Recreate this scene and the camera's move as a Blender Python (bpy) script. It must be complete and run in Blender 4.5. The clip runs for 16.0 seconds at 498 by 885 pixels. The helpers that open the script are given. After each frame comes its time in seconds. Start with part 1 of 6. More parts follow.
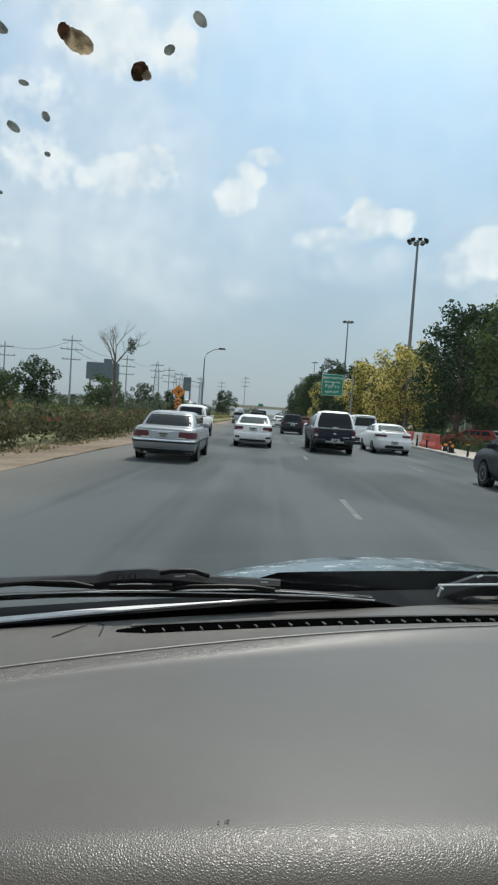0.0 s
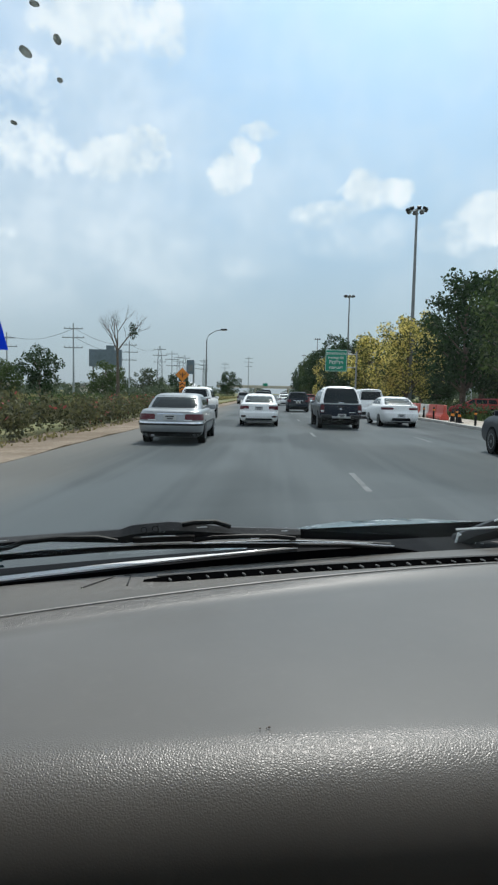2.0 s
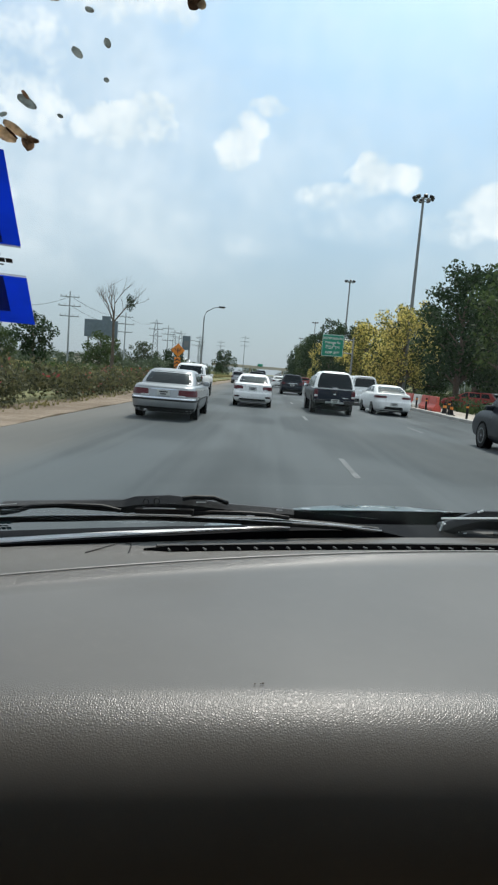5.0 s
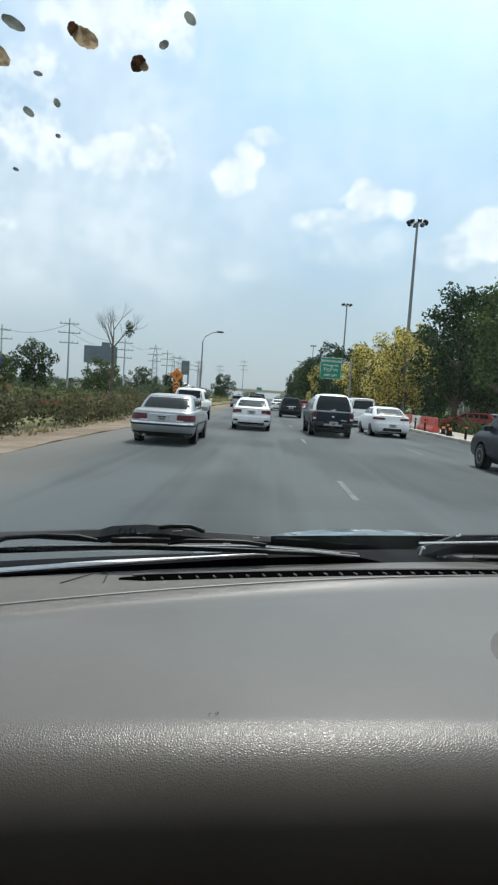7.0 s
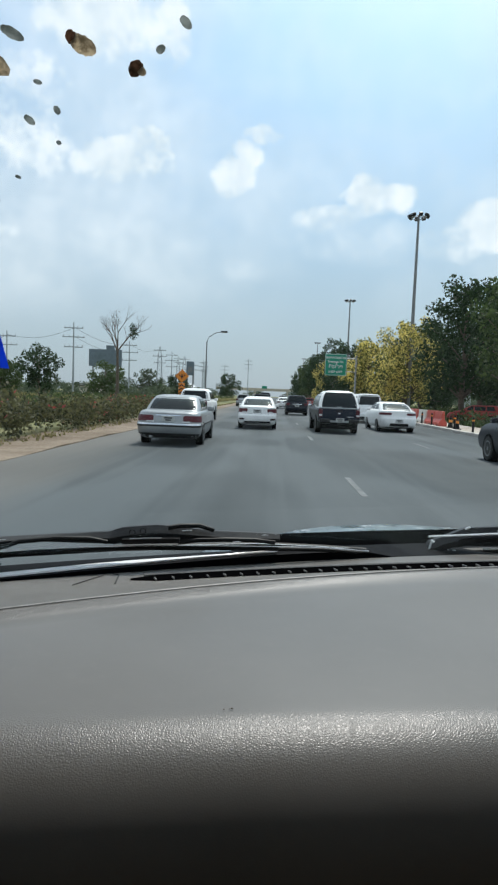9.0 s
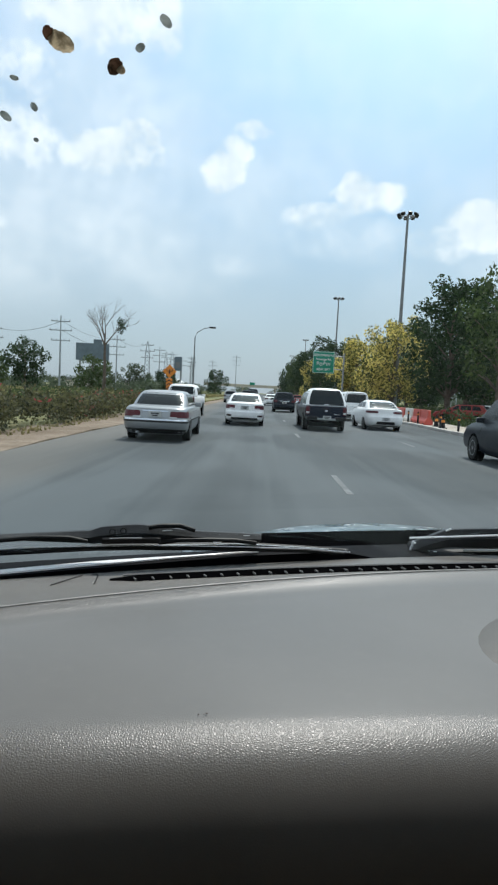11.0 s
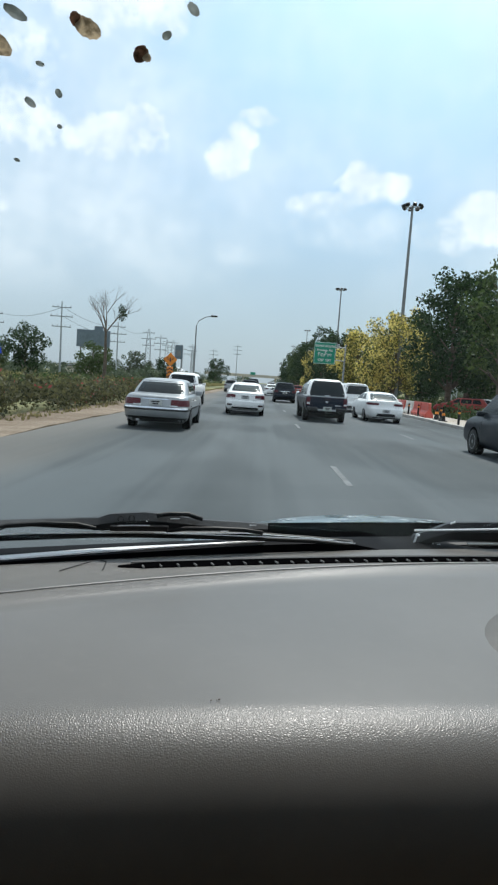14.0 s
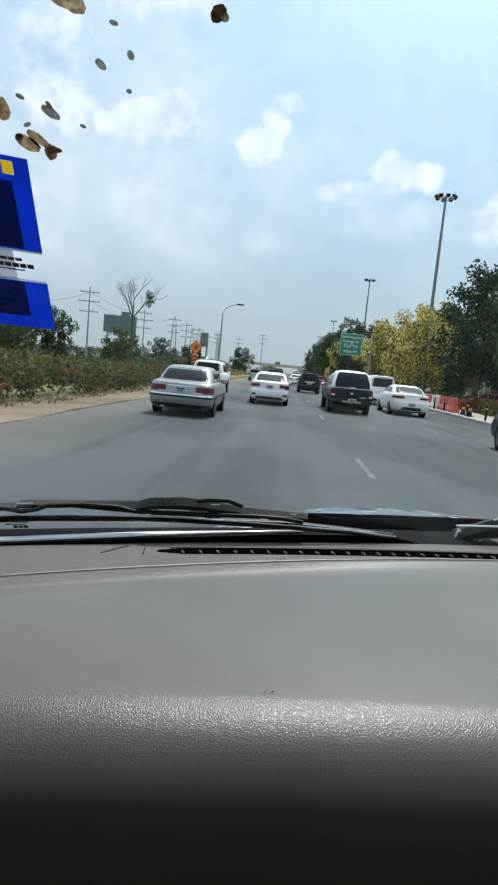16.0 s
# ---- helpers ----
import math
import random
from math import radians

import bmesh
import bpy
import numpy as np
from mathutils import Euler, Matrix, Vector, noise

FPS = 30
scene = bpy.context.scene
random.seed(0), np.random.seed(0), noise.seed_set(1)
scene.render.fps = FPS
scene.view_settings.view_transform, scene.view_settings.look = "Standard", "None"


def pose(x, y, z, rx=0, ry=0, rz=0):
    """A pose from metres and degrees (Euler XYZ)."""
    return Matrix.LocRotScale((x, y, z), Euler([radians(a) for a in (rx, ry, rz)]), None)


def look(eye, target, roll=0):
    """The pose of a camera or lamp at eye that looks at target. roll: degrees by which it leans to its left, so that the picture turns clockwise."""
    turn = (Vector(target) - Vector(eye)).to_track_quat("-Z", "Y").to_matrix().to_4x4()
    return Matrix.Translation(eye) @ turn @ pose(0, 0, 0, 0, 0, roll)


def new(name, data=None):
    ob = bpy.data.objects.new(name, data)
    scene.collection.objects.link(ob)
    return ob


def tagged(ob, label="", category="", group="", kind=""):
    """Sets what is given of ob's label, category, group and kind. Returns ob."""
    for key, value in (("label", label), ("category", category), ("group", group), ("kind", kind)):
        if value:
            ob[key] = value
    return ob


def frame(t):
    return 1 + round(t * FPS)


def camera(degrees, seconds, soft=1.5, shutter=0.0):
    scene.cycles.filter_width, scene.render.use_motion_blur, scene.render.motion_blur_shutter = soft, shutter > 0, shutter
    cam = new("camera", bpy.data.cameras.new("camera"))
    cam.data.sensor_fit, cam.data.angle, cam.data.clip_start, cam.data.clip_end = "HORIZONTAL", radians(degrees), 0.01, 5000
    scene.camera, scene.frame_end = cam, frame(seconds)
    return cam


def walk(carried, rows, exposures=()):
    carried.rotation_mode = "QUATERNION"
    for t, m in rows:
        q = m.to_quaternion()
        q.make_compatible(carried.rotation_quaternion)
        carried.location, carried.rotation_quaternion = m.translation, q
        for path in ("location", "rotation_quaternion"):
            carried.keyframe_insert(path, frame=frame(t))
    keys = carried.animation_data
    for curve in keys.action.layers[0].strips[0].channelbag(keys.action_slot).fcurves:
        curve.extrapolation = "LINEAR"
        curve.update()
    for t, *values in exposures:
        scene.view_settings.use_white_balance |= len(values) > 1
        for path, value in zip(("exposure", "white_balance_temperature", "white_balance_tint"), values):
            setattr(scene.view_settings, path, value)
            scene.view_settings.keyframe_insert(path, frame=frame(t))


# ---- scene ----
cam = camera(45.06, 16.0, soft=2.3)
PATH = [
    (0, pose(-0.0133, 0.0631, 1.5247, 87.2019, -3.8702, 1.7428)),
    (0.5, pose(-0.0309, 0.0578, 1.5155, 83.7252, -4.4899, 2.6735)),
    (1, pose(-0.0241, 0.0574, 1.4892, 82.7978, -3.6407, 2.3498)),
    (1.5, pose(-0.0334, 0.0640, 1.4854, 84.5998, -4.8114, 1.4094)),
    (2, pose(-0.0240, 0.0525, 1.4831, 85.3086, -1.1389, 2.1963)),
    (2.5, pose(-0.0107, 0.0312, 1.4917, 85.1176, -2.0844, -0.3405)),
    (3, pose(-0.0211, 0.0360, 1.4883, 83.9117, -3.3399, 1.1550)),
    (3.5, pose(-0.0423, 0.0279, 1.4913, 84.4124, -4.8512, 2.3879)),
    (4, pose(-0.0257, 0.0167, 1.4898, 86.1504, -2.8164, 2.0080)),
    (4.2, pose(-0.0570, 0.0170, 1.4809, 82.4218, -5.2342, 1.3300)),
    (6.3, pose(0.0031, 0.0053, 1.5026, 85.531, -3.263, 2.41)),
    (6.5, pose(-0.0026, 0.0096, 1.4948, 83.939, -4.321, 1.723)),
    (7, pose(0, -0, 1.5, 85.662, -3.79, 1.603)),
    (7.5, pose(-0.0057, -0.0088, 1.5085, 86.476, -3.999, 1.561)),
    (8, pose(-0.0081, -0.0014, 1.5031, 85.328, -3.829, 2.185)),
    (8.5, pose(-0.0104, 0.004, 1.4976, 84.498, -3.089, 2.748)),
    (9, pose(0.0003, -0.0045, 1.4994, 85.537, -2.181, 2.132)),
    (9.5, pose(0.0033, -0.0022, 1.4944, 85.183, -1.934, 1.861)),
    (9.7, pose(0.004, -0.0044, 1.4988, 85.412, -2.405, 1.404)),
    (11.8, pose(0.009, 0.0009, 1.506, 84.679, -3.166, 0.814)),
    (12, pose(0.0094, -0.0013, 1.5006, 84.518, -3.211, 0.584)),
    (12.5, pose(-0.0004, -0.0064, 1.5042, 84.994, -3.894, 0.253)),
    (13, pose(-0.0047, -0.0091, 1.5038, 85.088, -3.489, 1.186)),
    (13.5, pose(-0.003, -0.012, 1.5071, 85.028, -3.521, 0.782)),
    (14, pose(-0.0064, -0.0045, 1.5057, 84.257, -3.958, 1.004)),
    (14.5, pose(-0.0023, -0, 1.4978, 84.975, -3.707, 1.779)),
    (15, pose(-0.022, 0.0049, 1.508, 84.607, -5.225, 2.724)),
    (15.5, pose(-0.0303, 0.0018, 1.5031, 84.601, -5.589, 2.718)),
    (16, pose(-0.0373, 0.0119, 1.4972, 83.056, -5.494, 3.322)),
]
walk(cam, PATH, exposures=[(0.0, -0.22, 6480, 10), (0.8, -0.13, 6500, 10), (2.0, -0.15, 6280, 10), (2.6, -0.15, 6280, 10), (3.0, -0.05, 6420, 10), (4.0, -0.05, 6420, 10), (6.5, -0.1, 6400, 10), (7.0, 0.02, 6420, 10), (7.5, -0.13, 6300, 10),
                          (8.0, -0.11, 6280, 10), (9.5, -0.06, 6300, 10), (13.0, 0.03, 6230, 10), (14.0, 0.04, 6260, 10), (16.0, 0.0, 6300, 10)])

# ---- sky and sun ----
SUN_EL, SUN_AZ = 58.0, 17.0          # azimuth to the right of the road's direction
SKY_STRENGTH = 0.1
sun = new("sun", bpy.data.lights.new("sun", "SUN"))
sun.data.energy, sun.data.angle, sun.data.color = 3.6, radians(0.9), (1.0, 0.95, 0.87)
sun.matrix_world = look((0, 0, 60), (-math.sin(radians(SUN_AZ)) * math.cos(radians(SUN_EL)) * 10,
                                     -math.cos(radians(SUN_AZ)) * math.cos(radians(SUN_EL)) * 10, 60 - math.sin(radians(SUN_EL)) * 10))


class Nodes:
    """A short way to write node trees."""

    def __init__(self, tree):
        self.tree = tree
        tree.nodes.clear()

    def add(self, kind, _inputs=None, **props):
        n = self.tree.nodes.new(kind)
        for k, v in props.items():
            if k == "noise_dimensions":
                n.noise_dimensions = v
            elif k == "operation":
                n.operation = v
            elif k == "blend_type":
                n.blend_type = v
            elif k == "data_type":
                n.data_type = v
            elif k == "feature":
                n.feature = v
            elif k == "distance":
                n.distance = v
            elif k == "interpolation_type":
                n.interpolation_type = v
        for k, v in (_inputs or {}).items():
            if isinstance(v, bpy.types.NodeSocket):
                self.tree.links.new(v, n.inputs[k])
            else:
                n.inputs[k].default_value = v
        return n

    def math(self, op, a, b=0.0, c=0.0):
        return self.add("ShaderNodeMath", {0: a, 1: b, 2: c}, operation=op).outputs[0]

    def ramp(self, fac, lo, hi, a=0.0, b=1.0):
        return self.add("ShaderNodeMapRange", {"Value": fac, "From Min": lo, "From Max": hi, "To Min": a, "To Max": b},
                        interpolation_type="SMOOTHSTEP").outputs[0]

    def mix(self, fac, a, b, blend="MIX"):
        n = self.add("ShaderNodeMix", data_type="RGBA", blend_type=blend)
        for i, v in ((0, fac), (6, a), (7, b)):
            if isinstance(v, bpy.types.NodeSocket):
                self.tree.links.new(v, n.inputs[i])
            else:
                n.inputs[i].default_value = v if i == 0 else (*v, 1.0)
        return n.outputs[2]

    def noise(self, vector, scale, detail=3.0, rough=0.55):
        return self.add("ShaderNodeTexNoise", {"Vector": vector, "Scale": scale, "Detail": detail, "Roughness": rough}).outputs["Fac"]

    def link(self, a, b):
        self.tree.links.new(a, b)


world = bpy.data.worlds.new("sky")
scene.world = world
world.use_nodes = True
N = Nodes(world.node_tree)
ray_dir = N.add("ShaderNodeTexCoord").outputs["Generated"]
xyz = N.add("ShaderNodeSeparateXYZ", {0: ray_dir}).outputs
elev = N.math("MULTIPLY", N.math("ARCSINE", xyz[2]), 57.2958)
azim = N.math("MULTIPLY", N.math("ARCTAN2", xyz[0], xyz[1]), 57.2958)
sky = N.tree.nodes.new("ShaderNodeTexSky")
sky.sky_type, sky.sun_disc = "NISHITA", False
sky.sun_elevation, sky.sun_rotation = radians(SUN_EL), radians(SUN_AZ)
sky.air_density, sky.dust_density, sky.ozone_density = 1.0, 2.0, 1.0
# tropical haze towards the horizon
haze = N.ramp(elev, 2.0, 34.0, 1.0, 0.0)
clear = N.mix(1.0, sky.outputs[0], (1.3, 1.7, 1.72), "MULTIPLY")
hazy = N.mix(N.math("MULTIPLY", haze, 0.86), clear, (4.72, 5.5, 6.2))
warp = N.add("ShaderNodeTexNoise", {"Vector": ray_dir, "Scale": 19.0, "Detail": 6.0, "Roughness": 0.6}).outputs["Fac"]
fine = N.add("ShaderNodeTexNoise", {"Vector": ray_dir, "Scale": 55.0, "Detail": 5.0, "Roughness": 0.6}).outputs["Fac"]
swirl = N.add("ShaderNodeTexNoise", {"Vector": ray_dir, "Scale": 16.0, "Detail": 4.0, "Roughness": 0.55}).outputs["Color"]
sw = N.add("ShaderNodeSeparateXYZ", {0: swirl}).outputs
azim_w = N.math("MULTIPLY_ADD", N.math("SUBTRACT", sw[0], 0.5), 3.4, azim)
elev_w = N.math("MULTIPLY_ADD", N.math("SUBTRACT", sw[1], 0.5), 2.2, elev)
# cumulus heaps: azimuth, elevation, half width, half height, density
CLOUDS = [(-14.4, 20.2, 4.0, 1.5, 1.0), (-11.7, 21.4, 1.9, 1.2, 0.95), (-16.9, 19.6, 2.4, 1.1, 0.85), (-22.3, 20.5, 4.3, 2.4, 0.7), (-21.6, 24.4, 4.9, 3.0, 0.6),
          (-17.4, 30.2, 5.1, 2.4, 1.0), (-10.8, 29.9, 2.4, 2.2, 0.8), (-4.2, 19.7, 2.2, 1.3, 1.0), (-3.3, 21.3, 1.4, 1.1, 0.85), (-1.7, 22.8, 1.7, 0.5, 0.75),
          (7.9, 18.1, 1.8, 1.3, 1.1), (10.7, 17.9, 1.6, 0.9, 0.95), (4.3, 16.4, 3.4, 1.0, 0.75), (7.0, 14.7, 6.5, 1.7, 0.42), (-3.0, 11.7, 3.2, 1.1, 0.42),
          (19.4, 15.5, 3.2, 1.7, 1.05), (16.0, 14.1, 3.2, 1.2, 0.7), (-18.9, 10.9, 3.8, 0.6, 0.55), (-24.3, 12.6, 3.2, 1.6, 0.55), (-0.4, 15.6, 2.7, 0.8, 0.4)]
mask = None
for az, el, hw, hh, dens in CLOUDS:
    u = N.math("DIVIDE", N.math("SUBTRACT", azim_w, az), hw)
    v = N.math("DIVIDE", N.math("SUBTRACT", elev_w, el), hh)
    v = N.math("MAXIMUM", v, N.math("MULTIPLY", v, -0.7))
    r2 = N.math("ADD", N.math("MULTIPLY", u, u), N.math("MULTIPLY", v, v))
    puff = N.math("MULTIPLY", N.ramp(r2, 0.0, 2.4, 1.0, 0.0), dens)
    mask = puff if mask is None else N.math("MAXIMUM", mask, puff)
rough_edge = N.math("ADD", N.math("MULTIPLY", N.math("SUBTRACT", warp, 0.5), 1.55), N.math("MULTIPLY", N.math("SUBTRACT", fine, 0.5), 0.6))
rough_edge = N.math("MULTIPLY", rough_edge, N.ramp(mask, 0.25, 0.85, 0.15, 1.0))
cover = N.ramp(N.math("ADD", mask, rough_edge), 0.1, 0.95)
veil = N.math("MULTIPLY", N.ramp(N.noise(ray_dir, 4.0, 4.0), 0.36, 0.72), 0.42)
veil = N.math("MULTIPLY_ADD", N.ramp(azim, -26.0, 2.0, 0.36, 0.0), N.ramp(elev, 4.0, 14.0, 0.6, 1.0), veil)
cover = N.math("MAXIMUM", N.math("MULTIPLY", cover, N.ramp(elev, 4.0, 14.0, 0.25, 0.95)), N.math("MULTIPLY", veil, N.ramp(elev, 3.0, 12.0)))
# unseen broken bright cloud added to the sides and behind, lighting the cars' rears
aside = N.ramp(N.math("ABSOLUTE", azim), 34.0, 62.0)
heaps = N.math("MULTIPLY", N.ramp(N.noise(ray_dir, 3.2, 5.0, 0.6), 0.34, 0.58), N.ramp(elev, 3.0, 16.0, 0.3, 0.9))
cover = N.math("MAXIMUM", cover, N.math("MULTIPLY", heaps, aside))
cloud_col = N.mix(N.ramp(warp, 0.3, 0.7), (8.4, 9.5, 10.1), (11.0, 11.6, 11.8))
sky_col = N.mix(cover, hazy, cloud_col)
back = N.add("ShaderNodeBackground", {"Color": sky_col, "Strength": SKY_STRENGTH})
N.link(back.outputs[0], N.add("ShaderNodeOutputWorld").inputs[0])


# ---- materials ----
def material(name):
    m = bpy.data.materials.new(name)
    m.use_nodes = True
    return m, Nodes(m.node_tree)


def finish(n, colour, rough=0.6, metal=0.0, bump=None, strength=0.3, dist=0.01, coat=0.0, spec=0.5, **more):
    b = n.add("ShaderNodeBsdfPrincipled", {"Roughness": rough, "Metallic": metal, "Coat Weight": coat, "Specular IOR Level": spec})
    for k, v in more.items():
        b.inputs[k.replace("_", " ")].default_value = v
    if isinstance(colour, bpy.types.NodeSocket):
        n.link(colour, b.inputs["Base Color"])
    else:
        b.inputs["Base Color"].default_value = (*colour, 1)
    if bump is not None:
        k = n.add("ShaderNodeBump", {"Height": bump, "Strength": strength, "Distance": dist})
        n.link(k.outputs[0], b.inputs["Normal"])
    n.link(b.outputs[0], n.add("ShaderNodeOutputMaterial").inputs[0])
    return b


def where(n):
    return n.add("ShaderNodeTexCoord").outputs["Object"]


def stretched(n, scale):
    return n.add("ShaderNodeMapping", {"Vector": where(n), "Scale": scale}).outputs[0]


def plain(name, colour, rough=0.6, metal=0.0, grain=30.0, amount=0.25, coat=0.0, bump=0.1, spec=0.5):
    """A surface with slight unevenness of tone at two scales."""
    m, n = material(name)
    p = where(n)
    tone = n.math("ADD", n.math("MULTIPLY", n.noise(p, grain), 0.5), n.math("MULTIPLY", n.noise(p, grain * 0.12, 2.0), 0.5))
    f = n.ramp(tone, 0.3, 0.7)
    lo, hi = tuple(c * (1 - amount) for c in colour), tuple(min(1, c * (1 + amount)) for c in colour)
    finish(n, n.mix(f, lo, hi), rough, metal, tone if bump else None, bump, 0.004, coat, spec)
    return m


def leafy(name, dark, light, tip=None, share=0.0, cluster=0.5, pull=1.2):
    """Foliage: every leaf its own shade; a share of them in the colour of the blossom."""
    m, n = material(name)
    rnd = n.add("ShaderNodeNewGeometry").outputs["Random Per Island"]
    col = n.mix(rnd, dark, light)
    if tip:
        big = n.noise(where(n), cluster, 2.0)
        pick = n.math("ADD", n.math("FRACT", n.math("MULTIPLY", rnd, 17.3)), n.math("MULTIPLY", n.math("SUBTRACT", big, 0.5), pull))
        col = n.mix(n.math("GREATER_THAN", pick, 1.0 - share), col, tip)
    d = n.add("ShaderNodeBsdfPrincipled", {"Base Color": col, "Roughness": 0.6, "Specular IOR Level": 0.25})
    t = n.add("ShaderNodeBsdfTranslucent", {"Color": col})
    s = n.add("ShaderNodeMixShader", {0: 0.45, 1: d.outputs[0], 2: t.outputs[0]})
    n.link(s.outputs[0], n.add("ShaderNodeOutputMaterial").inputs[0])
    return m


def dried(name, dark, light):
    """A thin dried leaf that lets some daylight through."""
    m, n = material(name)
    p = where(n)
    vein = n.noise(p, 160.0, 4.0, 0.7)
    col = n.mix(n.ramp(n.math("ADD", n.math("MULTIPLY", vein, 0.6), n.math("MULTIPLY", n.noise(p, 45.0, 2.0), 0.4)), 0.36, 0.62), dark, light)
    d = n.add("ShaderNodeBsdfPrincipled", {"Base Color": col, "Roughness": 0.8, "Specular IOR Level": 0.2})
    t = n.add("ShaderNodeBsdfTranslucent", {"Color": col})
    s = n.add("ShaderNodeMixShader", {0: 0.6, 1: d.outputs[0], 2: t.outputs[0]})
    n.link(s.outputs[0], n.add("ShaderNodeOutputMaterial").inputs[0])
    return m


def film(name, colour):
    """Printed vinyl film on glass: daylight shines through it."""
    m, n = material(name)
    f = n.noise(where(n), 30.0, 3.0)
    col = n.mix(n.ramp(f, 0.3, 0.7), tuple(c * 0.88 for c in colour), colour)
    d = n.add("ShaderNodeBsdfPrincipled", {"Base Color": col, "Roughness": 0.4})
    t = n.add("ShaderNodeBsdfTranslucent", {"Color": col})
    s = n.add("ShaderNodeMixShader", {0: 0.65, 1: d.outputs[0], 2: t.outputs[0]})
    n.link(s.outputs[0], n.add("ShaderNodeOutputMaterial").inputs[0])
    return m


def asphalt():
    m, n = material("asphalt")
    long_streak = n.noise(stretched(n, (1.1, 0.02, 1)), 1.0, 4.0)
    fine_streak = n.noise(stretched(n, (5.0, 0.09, 1)), 1.0, 3.0)
    blotch = n.noise(stretched(n, (0.42, 0.07, 1)), 1.0, 3.0)
    grain = n.noise(where(n), 90.0, 3.0, 0.7)
    f = n.math("ADD", n.math("MULTIPLY", long_streak, 0.34), n.math("MULTIPLY", blotch, 0.6))
    f = n.math("ADD", f, n.math("MULTIPLY", fine_streak, 0.06))
    at = n.add("ShaderNodeSeparateXYZ", {0: where(n)}).outputs
    # polished wheel tracks and oily lane middles
    track = n.math("COSINE", n.math("MULTIPLY", n.math("SUBTRACT", at[0], 1.52), 3.396))
    f = n.math("MULTIPLY_ADD", n.math("MULTIPLY", track, n.ramp(long_streak, 0.35, 0.65)), -0.045, f)
    # overlaid resurfacing patches with soft uneven edges
    patch = n.noise(stretched(n, (0.3, 0.11, 1)), 1.0, 2.0, 0.4)
    f = n.math("ADD", f, n.ramp(patch, 0.42, 0.56, -0.07, 0.05))
    col = n.mix(n.ramp(f, 0.37, 0.61), (0.027, 0.036, 0.04), (0.075, 0.087, 0.093))
    # dust blown in from the verge
    dusty = n.math("ADD", n.math("MULTIPLY", n.math("ADD", at[0], 4.3), -0.42), n.math("MULTIPLY", blotch, 1.7))
    col = n.mix(n.ramp(dusty, 0.2, 1.2, 0.0, 0.55), col, (0.17, 0.15, 0.125))
    col = n.mix(n.math("MULTIPLY", n.ramp(grain, 0.45, 0.75), 0.35), col, (0.11, 0.115, 0.115))
    finish(n, col, n.ramp(blotch, 0.3, 0.7, 0.72, 0.92), 0, grain, 0.35, 0.004, 0, 0.35)
    return m


def earth(name, a, b, c, scale=0.6, bump=0.5):
    m, n = material(name)
    p = where(n)
    big, mid, small = n.noise(p, scale * 0.15, 4.0), n.noise(p, scale, 5.0, 0.65), n.noise(p, scale * 12, 4.0, 0.7)
    col = n.mix(n.ramp(mid, 0.35, 0.65), a, b)
    col = n.mix(n.ramp(n.math("ADD", n.math("MULTIPLY", big, 0.6), n.math("MULTIPLY", small, 0.4)), 0.42, 0.62), col, c)
    finish(n, col, 0.95, 0, n.math("ADD", small, mid), bump, 0.05, 0, 0.2)
    return m


def leather():
    """Moulded dashboard skin: grey, pebbled, with a faint satin sheen."""
    m, n = material("moulded_dashboard_skin")
    p = where(n)
    v = n.add("ShaderNodeTexVoronoi", {"Vector": p, "Scale": 520.0}, feature="DISTANCE_TO_EDGE").outputs["Distance"]
    w = n.noise(p, 900.0, 2.0)
    h = n.math("ADD", n.ramp(v, 0.0, 0.35), n.math("MULTIPLY", w, 0.5))
    tone = n.noise(p, 5.0, 3.0)
    dust = n.noise(p, 60.0, 4.0, 0.7)
    col = n.mix(n.ramp(tone, 0.3, 0.7), (0.112, 0.106, 0.097), (0.129, 0.122, 0.112))
    col = n.mix(n.math("MULTIPLY", n.ramp(dust, 0.5, 0.8), 0.18), col, (0.18, 0.17, 0.15))
    # the middle of the pad is worn smooth, its two edges keep their grain
    at = n.add("ShaderNodeSeparateXYZ", {0: p}).outputs
    low_edge = n.ramp(n.math("SUBTRACT", at[1], n.math("MULTIPLY", at[0], 0.145)), 0.475, 0.51, 1.0, 0.0)
    back = n.math("ADD", n.math("MULTIPLY", at[0], 0.31), n.math("MULTIPLY", n.math("MULTIPLY", at[0], at[0]), -0.25))
    high_edge = n.ramp(n.math("SUBTRACT", at[1], back), 0.85, 0.874, 0.0, 1.0)
    high_edge = n.math("MULTIPLY", high_edge, n.ramp(at[0], -0.42, -0.12, 2.6, 0.9))
    grain = n.math("MULTIPLY_ADD", n.math("MAXIMUM", low_edge, high_edge), 0.2, 0.03)
    grain = n.math("MULTIPLY", grain, n.ramp(at[2], 1.22, 1.248, 0.15, 1.0))
    finish(n, col, 0.35, 0, h, grain, 0.0008, 0, 0.43)
    return m


def paint(name, colour, metal=0.0, rough=0.32, gloss=1.0, dirt=0.06):
    m, n = material(name)
    p = where(n)
    dust = n.noise(p, 3.0, 5.0, 0.65)
    flake = n.noise(p, 300.0, 1.0)
    lo = tuple(c * 0.9 for c in colour)
    col = n.mix(n.ramp(dust, 0.35, 0.7), lo, colour)
    col = n.mix(n.math("MULTIPLY", n.ramp(dust, 0.55, 0.8), dirt), col, (0.33, 0.3, 0.26))
    finish(n, col, n.ramp(n.math("ADD", n.math("MULTIPLY", dust, 0.8), n.math("MULTIPLY", flake, 0.2)), 0.3, 0.7, rough, rough + 0.15), metal, None, coat=0.15 * gloss, spec=0.3 * gloss, Coat_Roughness=0.1)
    return m


